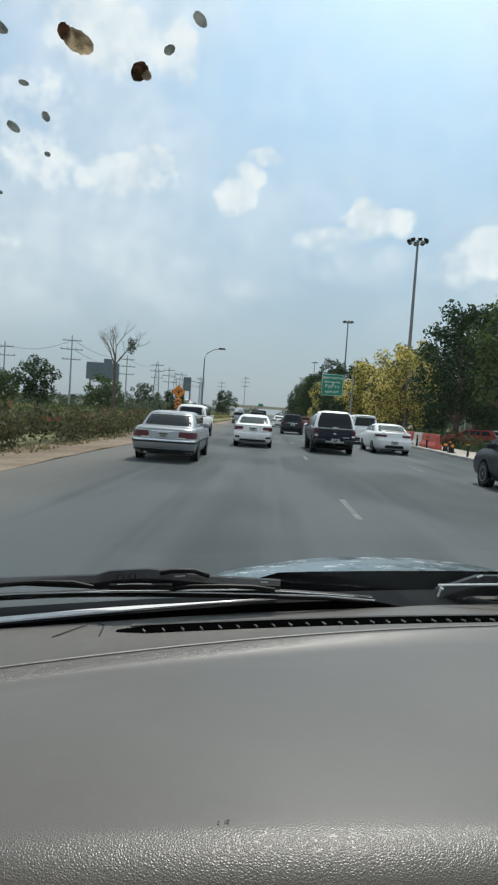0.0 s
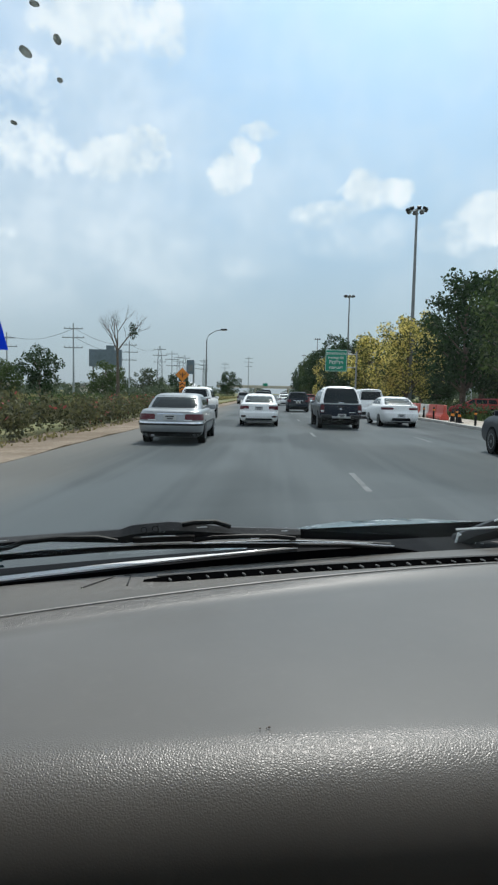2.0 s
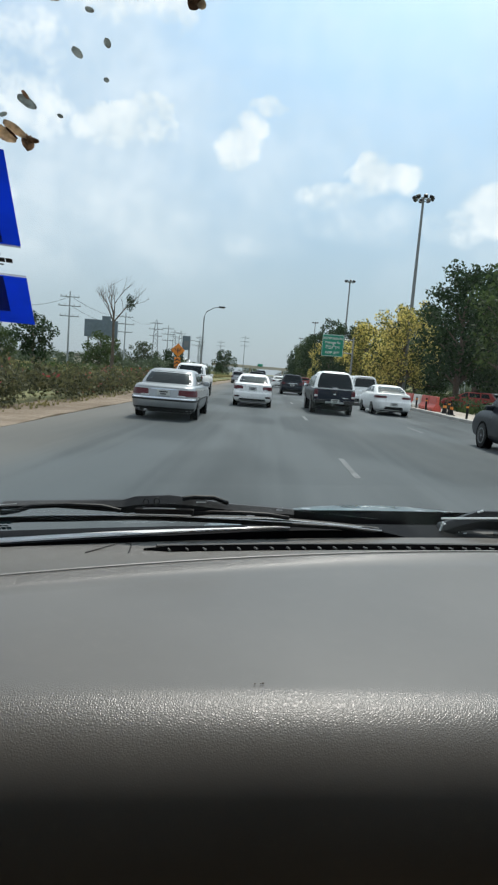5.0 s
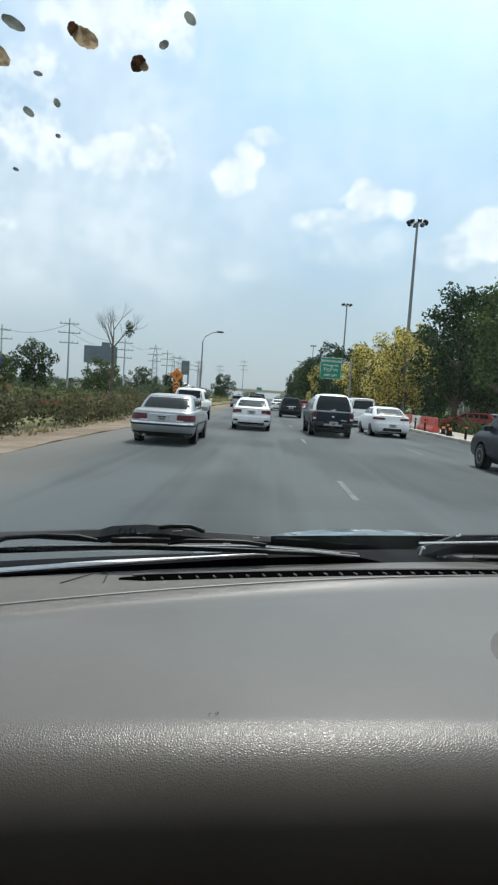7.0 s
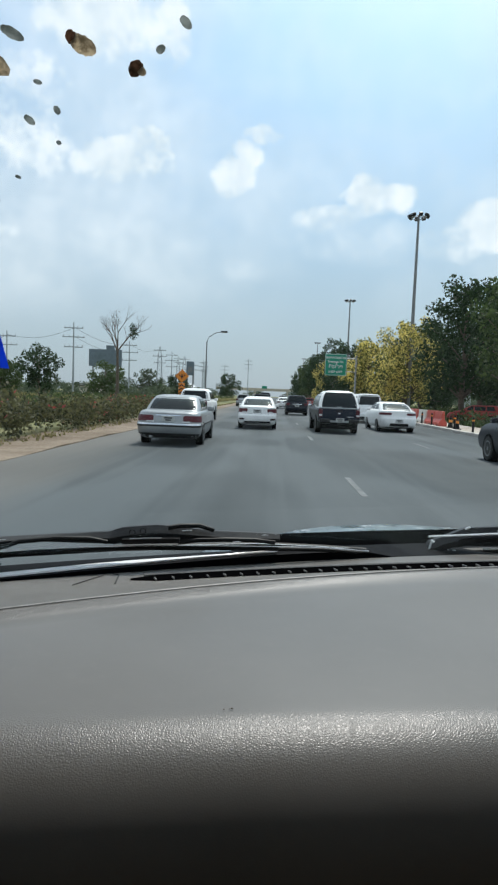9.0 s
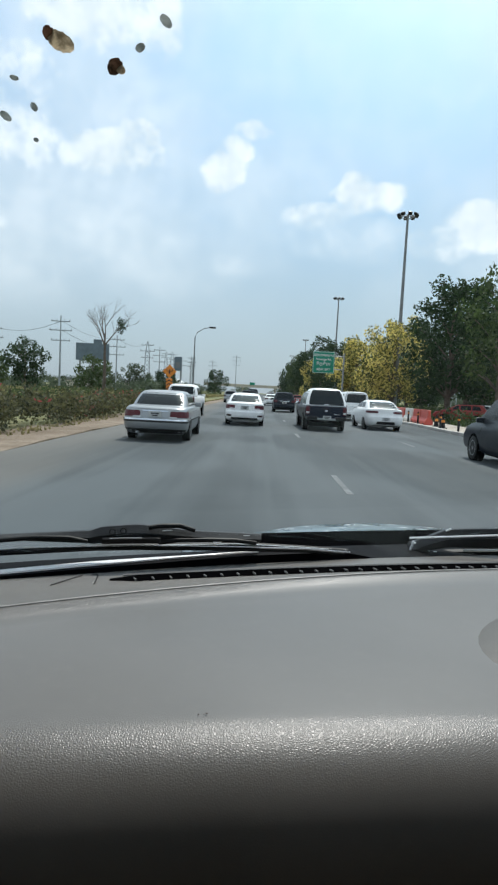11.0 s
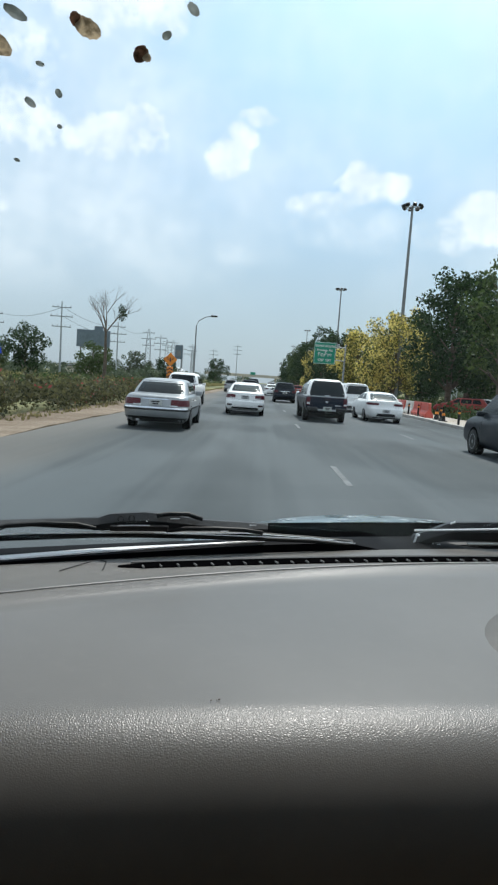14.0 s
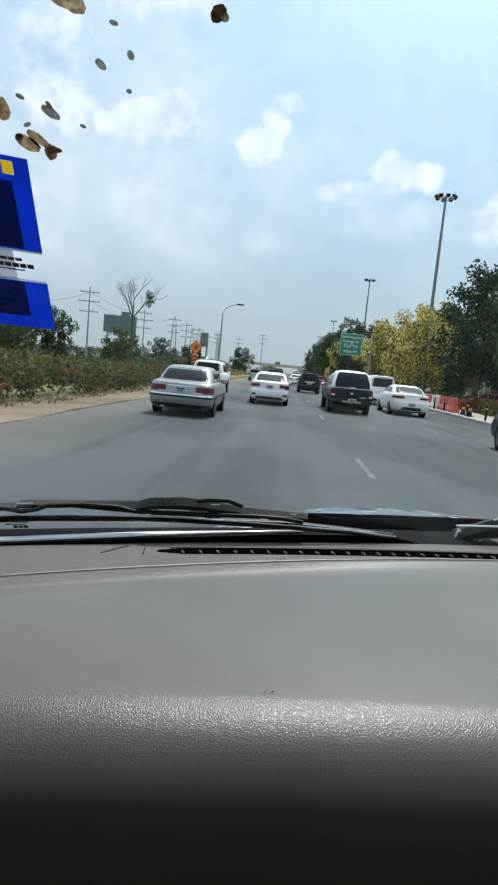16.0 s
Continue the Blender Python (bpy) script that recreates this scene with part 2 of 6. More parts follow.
def bonnet_paint():
    """Metallic paint with small dents; their white glints are painted into the colour."""
    m, n = material("pale_blue_metallic_paint")
    p = where(n)
    dent = n.add("ShaderNodeTexVoronoi", {"Vector": p, "Scale": 16.0}).outputs["Distance"]
    dust = n.noise(p, 7.0, 4.0)
    col = n.mix(n.ramp(dust, 0.35, 0.7), (0.15, 0.2, 0.225), (0.2, 0.25, 0.275))
    # stretched white flecks painted as reflections in the dents
    scuff = n.noise(stretched(n, (9.0, 26.0, 1)), 1.0, 3.0, 0.6)
    col = n.mix(n.ramp(scuff, 0.61, 0.635), col, (0.85, 0.88, 0.9))
    finish(n, col, n.ramp(dust, 0.3, 0.7, 0.2, 0.34), 0.6, n.ramp(dent, 0.0, 0.35), 0.5, 0.006, 0.2)
    return m


def pane(name, tint, gloss, coat=(1.0, 1.0, 1.0)):
    """Clear or tinted sheet glass: lets light through, mirrors a little."""
    m, n = material(name)
    streak = n.noise(where(n), 6.0, 3.0)
    t = n.add("ShaderNodeBsdfTransparent", {"Color": (*tint, 1)})
    g = n.add("ShaderNodeBsdfGlossy", {"Color": (*coat, 1), "Roughness": n.ramp(streak, 0.3, 0.7, 0.015, 0.03)})
    s = n.add("ShaderNodeMixShader", {0: gloss, 1: t.outputs[0], 2: g.outputs[0]})
    n.link(s.outputs[0], n.add("ShaderNodeOutputMaterial").inputs[0])
    return m


M = {
    "asphalt": asphalt(),
    "line": plain("worn_road_paint", (0.13, 0.138, 0.14), 0.85, 0, 14, 0.45),
    "field": earth("dry_grass_field", (0.15, 0.15, 0.065), (0.25, 0.22, 0.11), (0.09, 0.11, 0.045), 0.35),
    "dirt": earth("sandy_dirt", (0.2, 0.15, 0.11), (0.29, 0.235, 0.18), (0.14, 0.105, 0.072), 0.9),
    "sand": earth("pale_pavement_sand", (0.42, 0.37, 0.31), (0.5, 0.46, 0.4), (0.33, 0.28, 0.23), 1.4, 0.3),
    "concrete": plain("weathered_concrete", (0.4, 0.38, 0.35), 0.9, 0, 5, 0.3, 0, 0.3),
    "dash": leather(),
    # near-black that stands for the shade in slots, gaps and wheel wells
    "painted_shade": plain("slot_shade_black", (0.0018, 0.0018, 0.002), 0.95, 0, 60, 0.3, 0, 0.0, 0.0),
    "hood": plain("matt_grey_hood_skin", (0.104, 0.1, 0.092), 0.5, 0, 300, 0.1, 0, 0.1, 0.25),
    # lighter grey that stands for the highlight on the pad's crest
    "seam": plain("pale_ridge_highlight", (0.21, 0.205, 0.195), 0.5, 0, 240, 0.3, 0, 0.3),
    "trim": plain("grey_dashboard_trim", (0.15, 0.15, 0.145), 0.5, 0, 200, 0.12, 0, 0.15),
    "black": plain("black_plastic", (0.01, 0.01, 0.011), 0.42, 0, 60, 0.4, 0, 0.15, 0.3),
    "weathered": plain("weathered_black_plastic", (0.016, 0.017, 0.019), 0.55, 0, 90, 0.55, 0, 0.35, 0.3),
    "rubber": plain("black_rubber", (0.007, 0.007, 0.007), 0.55, 0, 80, 0.4, 0, 0.1, 0.25),
    "frit": plain("black_glass_border", (0.003, 0.003, 0.004), 0.6, 0, 40, 0.3, 0, 0.0, 0.04),
    # near-white for bright metal and the highlights drawn along edges
    "edge": plain("bright_worn_metal_highlight", (0.9, 0.91, 0.92), 0.3, 0.1, 60, 0.06, 0, 0.0),
    "chrome": plain("bright_trim_metal", (0.75, 0.76, 0.78), 0.16, 1.0, 50, 0.1, 0, 0.0),
    "steel": plain("galvanised_steel", (0.36, 0.37, 0.38), 0.5, 0.6, 20, 0.2, 0, 0.1),
    # paler, bluer grey: distance haze put into the poles' colour
    "far_pole": plain("haze_tinted_grey_pole", (0.33, 0.36, 0.38), 0.8, 0, 3, 0.15),
    "pole": plain("grey_painted_pole", (0.2, 0.21, 0.215), 0.6, 0.2, 12, 0.2, 0, 0.1),
    "bonnet": bonnet_paint(),
    "white_paint": paint("white_car_paint", (0.88, 0.88, 0.87)),
    "silver_paint": paint("silver_car_paint", (0.33, 0.345, 0.355), 0.55, 0.3),
    "blue_black": paint("blue_black_car_paint", (0.004, 0.008, 0.02), 0.0, 0.26, 0.5, 0.008),
    "dark_grey": paint("dark_grey_car_paint", (0.012, 0.016, 0.023), 0.0, 0.26, 0.6, 0.012),
    "red_paint": paint("dark_red_car_paint", (0.3, 0.03, 0.025)),
    # unseen cabin surfaces; beige chosen to bounce warm light onto the dashboard
    "lining": plain("beige_bounce_lining", (0.33, 0.22, 0.125), 0.95, 0, 120, 0.2, 0, 0.2),
    "car_glass": plain("tinted_car_glass", (0.014, 0.018, 0.02), 0.1, 0, 2, 0.3, 0, 0.0, 0.2),
    "screen": pane("windscreen_glass", (0.95, 0.97, 0.965), 0.031, (0.75, 0.92, 1.0)),
    # unseen side glass, tinted to keep the dashboard's front dark
    "tinted": pane("dark_tinted_glass", (0.3, 0.31, 0.31), 0.05),
    "red_lamp": plain("red_lamp_plastic", (0.085, 0.006, 0.012), 0.35, 0, 40, 0.25, 0.1, 0.0, 0.25),
    "clear_lamp": plain("clear_lamp_plastic", (0.6, 0.6, 0.6), 0.2, 0, 40, 0.2, 0.5, 0.0),
    "plate": plain("white_plate", (0.42, 0.43, 0.42), 0.5, 0, 30, 0.1),
    "mark_ink": plain("dark_teal_ink", (0.008, 0.04, 0.05), 0.6, 0, 30, 0.2),
    "ink": plain("black_ink", (0.02, 0.02, 0.022), 0.6, 0, 30, 0.2),
    "bark": plain("grey_brown_bark", (0.11, 0.085, 0.065), 0.95, 0, 9, 0.4, 0, 0.6),
    "leaf_dark": leafy("dark_green_leaves", (0.013, 0.028, 0.012), (0.05, 0.088, 0.036)),
    "leaf_mid": leafy("mid_green_leaves", (0.034, 0.056, 0.018), (0.09, 0.13, 0.046)),
    "leaf_gold": leafy("yellow_blossom_tree_leaves", (0.07, 0.085, 0.022), (0.25, 0.245, 0.075), (0.76, 0.63, 0.19), 0.45),
    "leaf_hedge": leafy("hedge_leaves", (0.03, 0.036, 0.015), (0.15, 0.145, 0.065), (0.34, 0.075, 0.07), -0.12, 0.6, 2.5),
    "leaf_dry": leafy("dry_grass_blades", (0.17, 0.16, 0.065), (0.36, 0.31, 0.15)),
    # leaf greens washed out to carry the haze of distance
    "leaf_far": leafy("haze_tinted_far_leaves", (0.06, 0.085, 0.05), (0.11, 0.135, 0.085)),
    "dead_leaf": dried("dried_tan_leaf", (0.3, 0.26, 0.2), (0.85, 0.76, 0.62)),
    "dead_leaf_tan": dried("dried_umber_leaf", (0.28, 0.23, 0.17), (0.74, 0.61, 0.47)),
    "dead_leaf_brown": dried("dried_mid_brown_leaf", (0.14, 0.105, 0.08), (0.52, 0.39, 0.29)),
    "dead_leaf_dark": dried("dried_brown_leaf", (0.035, 0.024, 0.02), (0.3, 0.19, 0.14)),
    "speck": dried("grey_green_dirt_speck", (0.28, 0.31, 0.3), (0.55, 0.58, 0.57)),
    "sticker_blue": film("blue_sticker_vinyl", (0.03, 0.16, 0.7)),
    "sticker_navy": film("navy_sticker_vinyl", (0.02, 0.09, 0.42)),
    "sticker_white": film("white_sticker_vinyl", (0.62, 0.66, 0.72)),
    "sticker_yellow": film("yellow_sticker_ink", (0.85, 0.68, 0.03)),
    "sign_green": plain("green_sign_sheet", (0.006, 0.26, 0.16), 0.45, 0, 4, 0.15),
    "sign_white": plain("white_sign_sheet", (0.7, 0.72, 0.7), 0.5, 0, 8, 0.1),
    "sign_orange": plain("orange_sign_sheet", (0.75, 0.24, 0.02), 0.5, 0, 8, 0.15),
    "board": plain("blue_grey_billboard_back", (0.13, 0.17, 0.2), 0.7, 0, 2, 0.2),
    "barrier_red": plain("red_barrier_plastic", (0.5, 0.075, 0.05), 0.55, 0, 3, 0.2),
    "barrier_white": plain("white_barrier_plastic", (0.66, 0.64, 0.6), 0.55, 0, 3, 0.15),
    "bridge": plain("pale_bridge_concrete", (0.55, 0.5, 0.42), 0.9, 0, 0.4, 0.12),
    "roof_sheet": plain("pale_roof_sheet", (0.55, 0.57, 0.58), 0.6, 0, 1, 0.2),
}


# ---- building helpers ----
def part(name, bm, mat, parent=None, label="", smooth=False, angle=40):
    """Links a bmesh as one mesh object under a thing or a part."""
    me = bpy.data.meshes.new(name)
    bmesh.ops.recalc_face_normals(bm, faces=bm.faces)
    if smooth:
        for f in bm.faces:
            f.smooth = True
        for e in bm.edges:
            if len(e.link_faces) == 2 and e.calc_face_angle(0) > radians(angle):
                e.smooth = False
    bm.to_mesh(me)
    bm.free()
    me.materials.append(M[mat])
    ob = new(name, me)
    if parent is not None:
        ob.parent = parent
    if label:
        ob["label"] = label
    return ob


def raw(name, verts, faces, mat, parent=None):
    """A mesh from arrays, for leaves and grass."""
    me = bpy.data.meshes.new(name)
    me.from_pydata(verts, [], faces)
    me.materials.append(M[mat])
    ob = new(name, me)
    if parent is not None:
        ob.parent = parent
    return ob


def thing(name, label, category, at=(0, 0, 0), turn=0.0, group="", kind=""):
    e = new(name)
    e.empty_display_size = 0.2
    e.matrix_basis = pose(*at, 0, 0, turn)
    return tagged(e, label, category, group, kind)


def box(bm, x, y, z, sx, sy, sz, bevel=0.0, m=None):
    """A box given by its centre and sizes, with rounded edges."""
    made = bmesh.ops.create_cube(bm, size=1.0)["verts"]
    for v in made:
        v.co = Vector((x + v.co.x * sx, y + v.co.y * sy, z + v.co.z * sz))
    if bevel:
        edges = list({e for v in made for e in v.link_edges})
        out = bmesh.ops.bevel(bm, geom=edges, offset=bevel, segments=2, affect="EDGES", profile=0.6)
        made = list({v for f in out["faces"] for v in f.verts} | {v for v in made if v.is_valid})
    if m is not None:
        bmesh.ops.transform(bm, matrix=m, verts=made)
    return made


def loft(bm, rings, cap=True, closed=True):
    """Joins rings of equal length with faces."""
    vs = [[bm.verts.new(p) for p in r] for r in rings]
    n = len(vs[0])
    for a, b in zip(vs, vs[1:]):
        for i in range(n if closed else n - 1):
            j = (i + 1) % n
            bm.faces.new((a[i], a[j], b[j], b[i]))
    if cap:
        bm.faces.new(list(reversed(vs[0])))
        bm.faces.new(vs[-1])
    return vs


def tube(bm, points, radii, n=8):
    """A tapered tube along points."""
    pts = [Vector(p) for p in points]
    rings = []
    for i, p in enumerate(pts):
        d = (pts[min(i + 1, len(pts) - 1)] - pts[max(i - 1, 0)]).normalized()
        a = d.orthogonal().normalized() if abs(d.z) < 0.9 else d.cross(Vector((0, 1, 0))).normalized()
        b = d.cross(a)
        r = radii[i] if isinstance(radii, (list, tuple)) else radii
        rings.append([p + (a * math.cos(2 * math.pi * k / n) + b * math.sin(2 * math.pi * k / n)) * r for k in range(n)])
    loft(bm, rings)


def slab(bm, corners, thick, rows=1, cols=1, bulge=0.0):
    """A thin curved sheet on four corners (a, b, c, d in turn), with thickness along its normal."""
    a, b, c, d = (Vector(p) for p in corners)
    nrm = (b - a).cross(d - a).normalized()
    top, low = [], []
    for i in range(rows + 1):
        s = i / rows
        for j in range(cols + 1):
            t = j / cols
            p = (a.lerp(b, t)).lerp(d.lerp(c, t), s) + nrm * bulge * 4 * t * (1 - t)
            top.append(bm.verts.new(p + nrm * thick))
            low.append(bm.verts.new(p))
    w = cols + 1
    for i in range(rows):
        for j in range(cols):
            k = i * w + j
            bm.faces.new((top[k], top[k + 1], top[k + w + 1], top[k + w]))
            bm.faces.new((low[k + w], low[k + w + 1], low[k + 1], low[k]))
    rim = [j for j in range(w)] + [i * w + cols for i in range(1, rows + 1)] + [rows * w + j for j in range(cols - 1, -1, -1)] + [i * w for i in range(rows - 1, 0, -1)]
    for p, q in zip(rim, rim[1:] + rim[:1]):
        bm.faces.new((top[q], top[p], low[p], low[q]))


# ---- ground, road, verges ----
def sheet(name, x0, x1, y0, y1, z, mat, label, category, nx=1, ny=1, wob0=0.0, wob1=0.0, lift=0.0, depth=0.05):
    """A long strip of ground with uneven long edges and a skirt."""
    ob_bm = bmesh.new()
    grid = []
    for j in range(ny + 1):
        y = y0 + (y1 - y0) * (j / ny) ** 1.6
        row = []
        for i in range(nx + 1):
            f = i / nx
            x = x0 + (x1 - x0) * f
            x += (noise.noise((y * 0.35, 1.7, 0)) + 0.6 * noise.noise((y * 1.3, 4.2, 0))) * (wob0 * (1 - f) + wob1 * f)
            h = lift * noise.noise((x * 0.5, y * 0.4, 3.0)) * math.sin(math.pi * f) if nx > 1 else 0
            row.append(ob_bm.verts.new((x, y, z + h)))
        grid.append(row)
    for a, b in zip(grid, grid[1:]):
        for i in range(nx):
            ob_bm.faces.new((a[i], a[i + 1], b[i + 1], b[i]))
    edge = [e for e in ob_bm.edges if e.is_boundary]
    out = bmesh.ops.extrude_edge_only(ob_bm, edges=edge)
    for g in out["geom"]:
        if isinstance(g, bmesh.types.BMVert):
            g.co.z -= depth
    ob = part(name, ob_bm, mat)
    return tagged(ob, label, category, kind="structure")


ROAD_L, ROAD_R = -5.35, 9.35
sheet("ground", -2500, 2500, -300, 4500, -0.06, "field", "flat dry grassland reaching the horizon", "ground", 4, 6, depth=0.4)
sheet("road", ROAD_L, ROAD_R, -60, 900, 0.0, "asphalt", "worn grey asphalt highway with long wheel streaks", "road", 1, 200, 0.12, 0.0, depth=0.055)
sheet("shoulder", -7.5, ROAD_L - 0.1, -60, 420, -0.012, "dirt", "sandy dirt shoulder beside the asphalt", "shoulder", 8, 260, 0.5, 0.28, 0.10, 0.04)
sheet("pavement", 9.62, 12.6, -60, 420, 0.1, "sand", "pale sandy pavement behind the kerb", "pavement", 6, 160, 0.0, 0.3, 0.03, 0.15)
kerb = tagged(new("kerb"), "low weathered concrete kerb along the road", "kerb", kind="structure")
bm = bmesh.new()
box(bm, 0, 0, 0.05, 0.26, 1.96, 0.22, 0.02)
stone = part("kerb_stone", bm, "concrete", kerb)
stone.location = (9.49, 4, 0)
for k in range(1, 60):
    s = new("kerb_stone", stone.data)
    s.parent = kerb
    s.location = (9.49 + random.uniform(-0.01, 0.01), 4 + 2 * k, random.uniform(-0.008, 0.008))
bm = bmesh.new()
for k in range(160):
    box(bm, 9.49, 124 + 2 * k, 0.05, 0.26, 1.96, 0.22)
far_kerb = part("kerb_run", bm, "concrete", kerb)
far_kerb["kind"] = "stuff"

marks = tagged(new("lane_marking"), "faded white dashed lane paint on the asphalt", "road marking", kind="structure")
for lane_x, first in ((1.52, 9.3), (5.22, 7.8)):
    for k in range(22):
        bm = bmesh.new()
        slab(bm, [(lane_x - 0.055, first + 12 * k, 0.001), (lane_x + 0.055, first + 12 * k, 0.001), (lane_x + 0.055, first + 12 * k + 2.2, 0.001), (lane_x - 0.055, first + 12 * k + 2.2, 0.001)], 0.003, 4, 1)
        part("dash", bm, "line", marks)


# ---- the vehicle that carries the camera ----
def ease(a, b, v):
    t = max(0.0, min(1.0, (v - a) / (b - a)))
    return t * t * (3 - 2 * t)


def screen_y(x, z):
    """The windscreen's outer face: raked, steeper at its foot, and curved back at its sides."""
    foot = 0.86 + 0.335 * x - 0.1 * x * x - 0.9 * (z - 1.35)
    top = 1.008 - 1.077 * (z - 1.246) - 0.3 * (x - 0.4) ** 2
    f = ease(1.4, 1.51, z)
    return foot * (1 - f) + top * f


own = thing("passenger_vehicle", "pale blue vehicle with a grey moulded dashboard", "vehicle", (0.3, 0, 0))
OX = 0.3
XL, XR = -0.56, 1.16


def own_part(name, bm, mat, parent=None, label="", smooth=False, angle=40):
    """A part of the carrying vehicle, given in the place's own axes."""
    if parent is None:
        for v in bm.verts:
            v.co.x -= OX
        return part(name, bm, mat, own, label, smooth, angle)
    for v in bm.verts:
        v.co.x -= OX
    return part(name, bm, mat, parent, label, smooth, angle)


def ridge_y(x):
    x /= 0.978
    return 0.978 * (0.789 + 0.44 * x - 0.25 * x * x)


def vent_y(x):
    return 0.867 + 0.3287 * x - 0.1153 * x * x


def back_y(x):
    return 0.928 + 0.3785 * x - 0.14 * x * x


def front_y(x):
    return 0.437 + 0.145 * x - 0.05 * x * x


DASH_Z = 1.25


def dash_profile(x):
    """Dashboard section at x, from below the glass round to the face towards the seats."""
    xc = max(-0.5, min(0.75, x))
    yb, yv, yr, yf = back_y(xc), vent_y(xc), ridge_y(xc), front_y(xc)
    pts = [(yb + 0.16, 1.17), (yb + 0.05, 1.222), (yb, 1.236), (yv + 0.02, 1.2395), (yv - 0.012, 1.2395), (yr + 0.012, 1.241)]
    pts += [(yr + 0.006, 1.2435), (yr + 0.002, 1.2505), (yr - 0.002, 1.2555), (yr - 0.006, 1.2576), (yr - 0.011, 1.2574), (yr - 0.017, 1.2562), (yr - 0.024, 1.2545), (yr - 0.034, 1.2525), (yr - 0.046, 1.2515)]
    for k in range(1, 17):
        f = k / 17
        pts.append(((yr - 0.046) * (1 - f) + (yf + 0.02) * f, 1.2515 + 0.001 * f + 0.003 * math.sin(math.pi * f)))
    R = 0.076
    y, z = yf + 0.012, 1.2525
    pts.append((y, z))
    for a in range(3, 90, 5):
        step = R * radians(5) * (1.0 + 0.75 * ease(40, 75, a))
        y, z = y - step * math.cos(radians(a)), z - step * math.sin(radians(a))
        pts.append((y, z))
    pts += [(y, z - 0.06), (y + 0.002, z - 0.18), (y + 0.03, z - 0.34), (y + 0.1, z - 0.5)]
    return pts


bm = bmesh.new()
rings = []
for i in range(147):
    x = XL + (XR - XL) * i / 146
    rings.append([(x, y, z) for y, z in dash_profile(x)])
loft(bm, rings, cap=False, closed=False)
dashboard = own_part("dashboard", bm, "dash", None, "grey pebbled moulded dashboard top with a rolled edge", True, 60)

# added bead that draws the bright crest highlight of the pad
bm = bmesh.new()
tube(bm, [(x, ridge_y(x) - 0.0045, 1.2575) for x in [-0.5 + 1.25 * k / 90 for k in range(91)]], 0.0019, 8)
own_part("edge_seam", bm, "seam", dashboard, "pale bead painted as the highlight along the pad's edge", True)

# low matt hood over the instruments on the driver's side
bm = bmesh.new()
rings = []
for k in range(15):
    q = k / 14
    r, h = math.sin(q * math.pi / 2), 0.026 * (1 - ease(0.0, 1.0, q))
    rings.append([(0.44 + 0.195 * r * math.cos(a), 0.645 + 0.05 * math.cos(a) * r + 0.125 * r * math.sin(a), 1.2535 + h) for a in [2 * math.pi * j / 40 for j in range(40)]])
loft(bm, rings)
own_part("instrument_hood", bm, "hood", dashboard, "matt grey rounded hood over the instruments", True, 80)

# defroster vent: a long slot, its shade a black-painted strip, with cross ribs
bm = bmesh.new()
top, low = [], []
n = 60
for i in range(n + 1):
    x = -0.184 + (0.95 + 0.184) * i / n
    w = 0.0152 * min(1.0, 0.25 + (x + 0.184) / 0.05)
    top.append([(x, vent_y(x) + w * 0.9, 1.2405), (x, vent_y(x) - w * 0.9, 1.2405), (x, vent_y(x) - w * 0.9, 1.2375), (x, vent_y(x) + w * 0.9, 1.2375)])
loft(bm, top)
vent = own_part("defroster_vent", bm, "painted_shade", None, "long defroster slot with ribs, its shade painted black")
for k in range(46):
    x = -0.15 + 0.0235 * k
    bm = bmesh.new()
    box(bm, 0, 0, 0, 0.0016, 0.009, 0.003, 0.0004, pose(x, vent_y(x) - 0.0095, 1.2412, 0, 0, 30))
    own_part("rib", bm, "trim", vent)
for lip, off in (("back_lip", 0.0152),):
    bm = bmesh.new()
    tube(bm, [(-0.17 + 1.1 * k / 40, vent_y(-0.17 + 1.1 * k / 40) + off, 1.2405) for k in range(41)], 0.0022, 6)
    own_part(lip, bm, "trim", vent)
# outline of the small cover beside the vent
bm = bmesh.new()
seam = [(-0.243, 0.735), (-0.216, 0.783), (-0.205, 0.789), (-0.196, 0.786), (-0.192, 0.75)]
tube(bm, [(x * 1.042, y * 1.042, 1.2402) for x, y in seam[:2]], 0.0009, 5)
tube(bm, [(x * 1.042, y * 1.042, 1.2402) for x, y in seam[2:]], 0.0009, 5)
own_part("cover_seam", bm, "ink", dashboard)

# black border at the foot of the glass, with its bright strip
bm = bmesh.new()
rings = []
for i in range(61):
    x = -0.56 + 1.7 * i / 60
    h = 0.0022 + 0.012 * max(0, min(1, (x + 0.38) / 0.4)) - 0.006 * max(0, min(1, (x - 0.1) / 0.3)) - 0.022 * ease(0.15, 0.27, x)
    y = back_y(min(x, 0.8)) + 0.004
    rings.append([(x, y, 1.228), (x, y, 1.2365 + h * 0.8), (x, y + 0.012, 1.2365 + h), (x, y + 0.10, 1.232), (x, y + 0.09, 1.22)])
loft(bm, rings)
own_part("glass_border", bm, "frit", None, "black border at the foot of the windscreen", True, 50)
bm = bmesh.new()
rings = []
for k in range(30):
    x = -0.56 + 0.02 * k
    w = 0.016 - 0.0135 * ease(-0.25, -0.02, x)
    y, z = back_y(x) + 0.012, 1.2372 + 0.0022 + 0.012 * max(0, min(1, (x + 0.38) / 0.4))
    rings.append([(x, y, z - 0.001), (x, y + 0.001, z + 0.001), (x, y + w, z + 0.0018), (x, y + w + 0.001, z - 0.002)])
loft(bm, rings)
own_part("bright_strip", bm, "edge", None, "thin bright strip on the glass border", True)

# windscreen: one curved sheet of glass
bm = bmesh.new()
outer = []
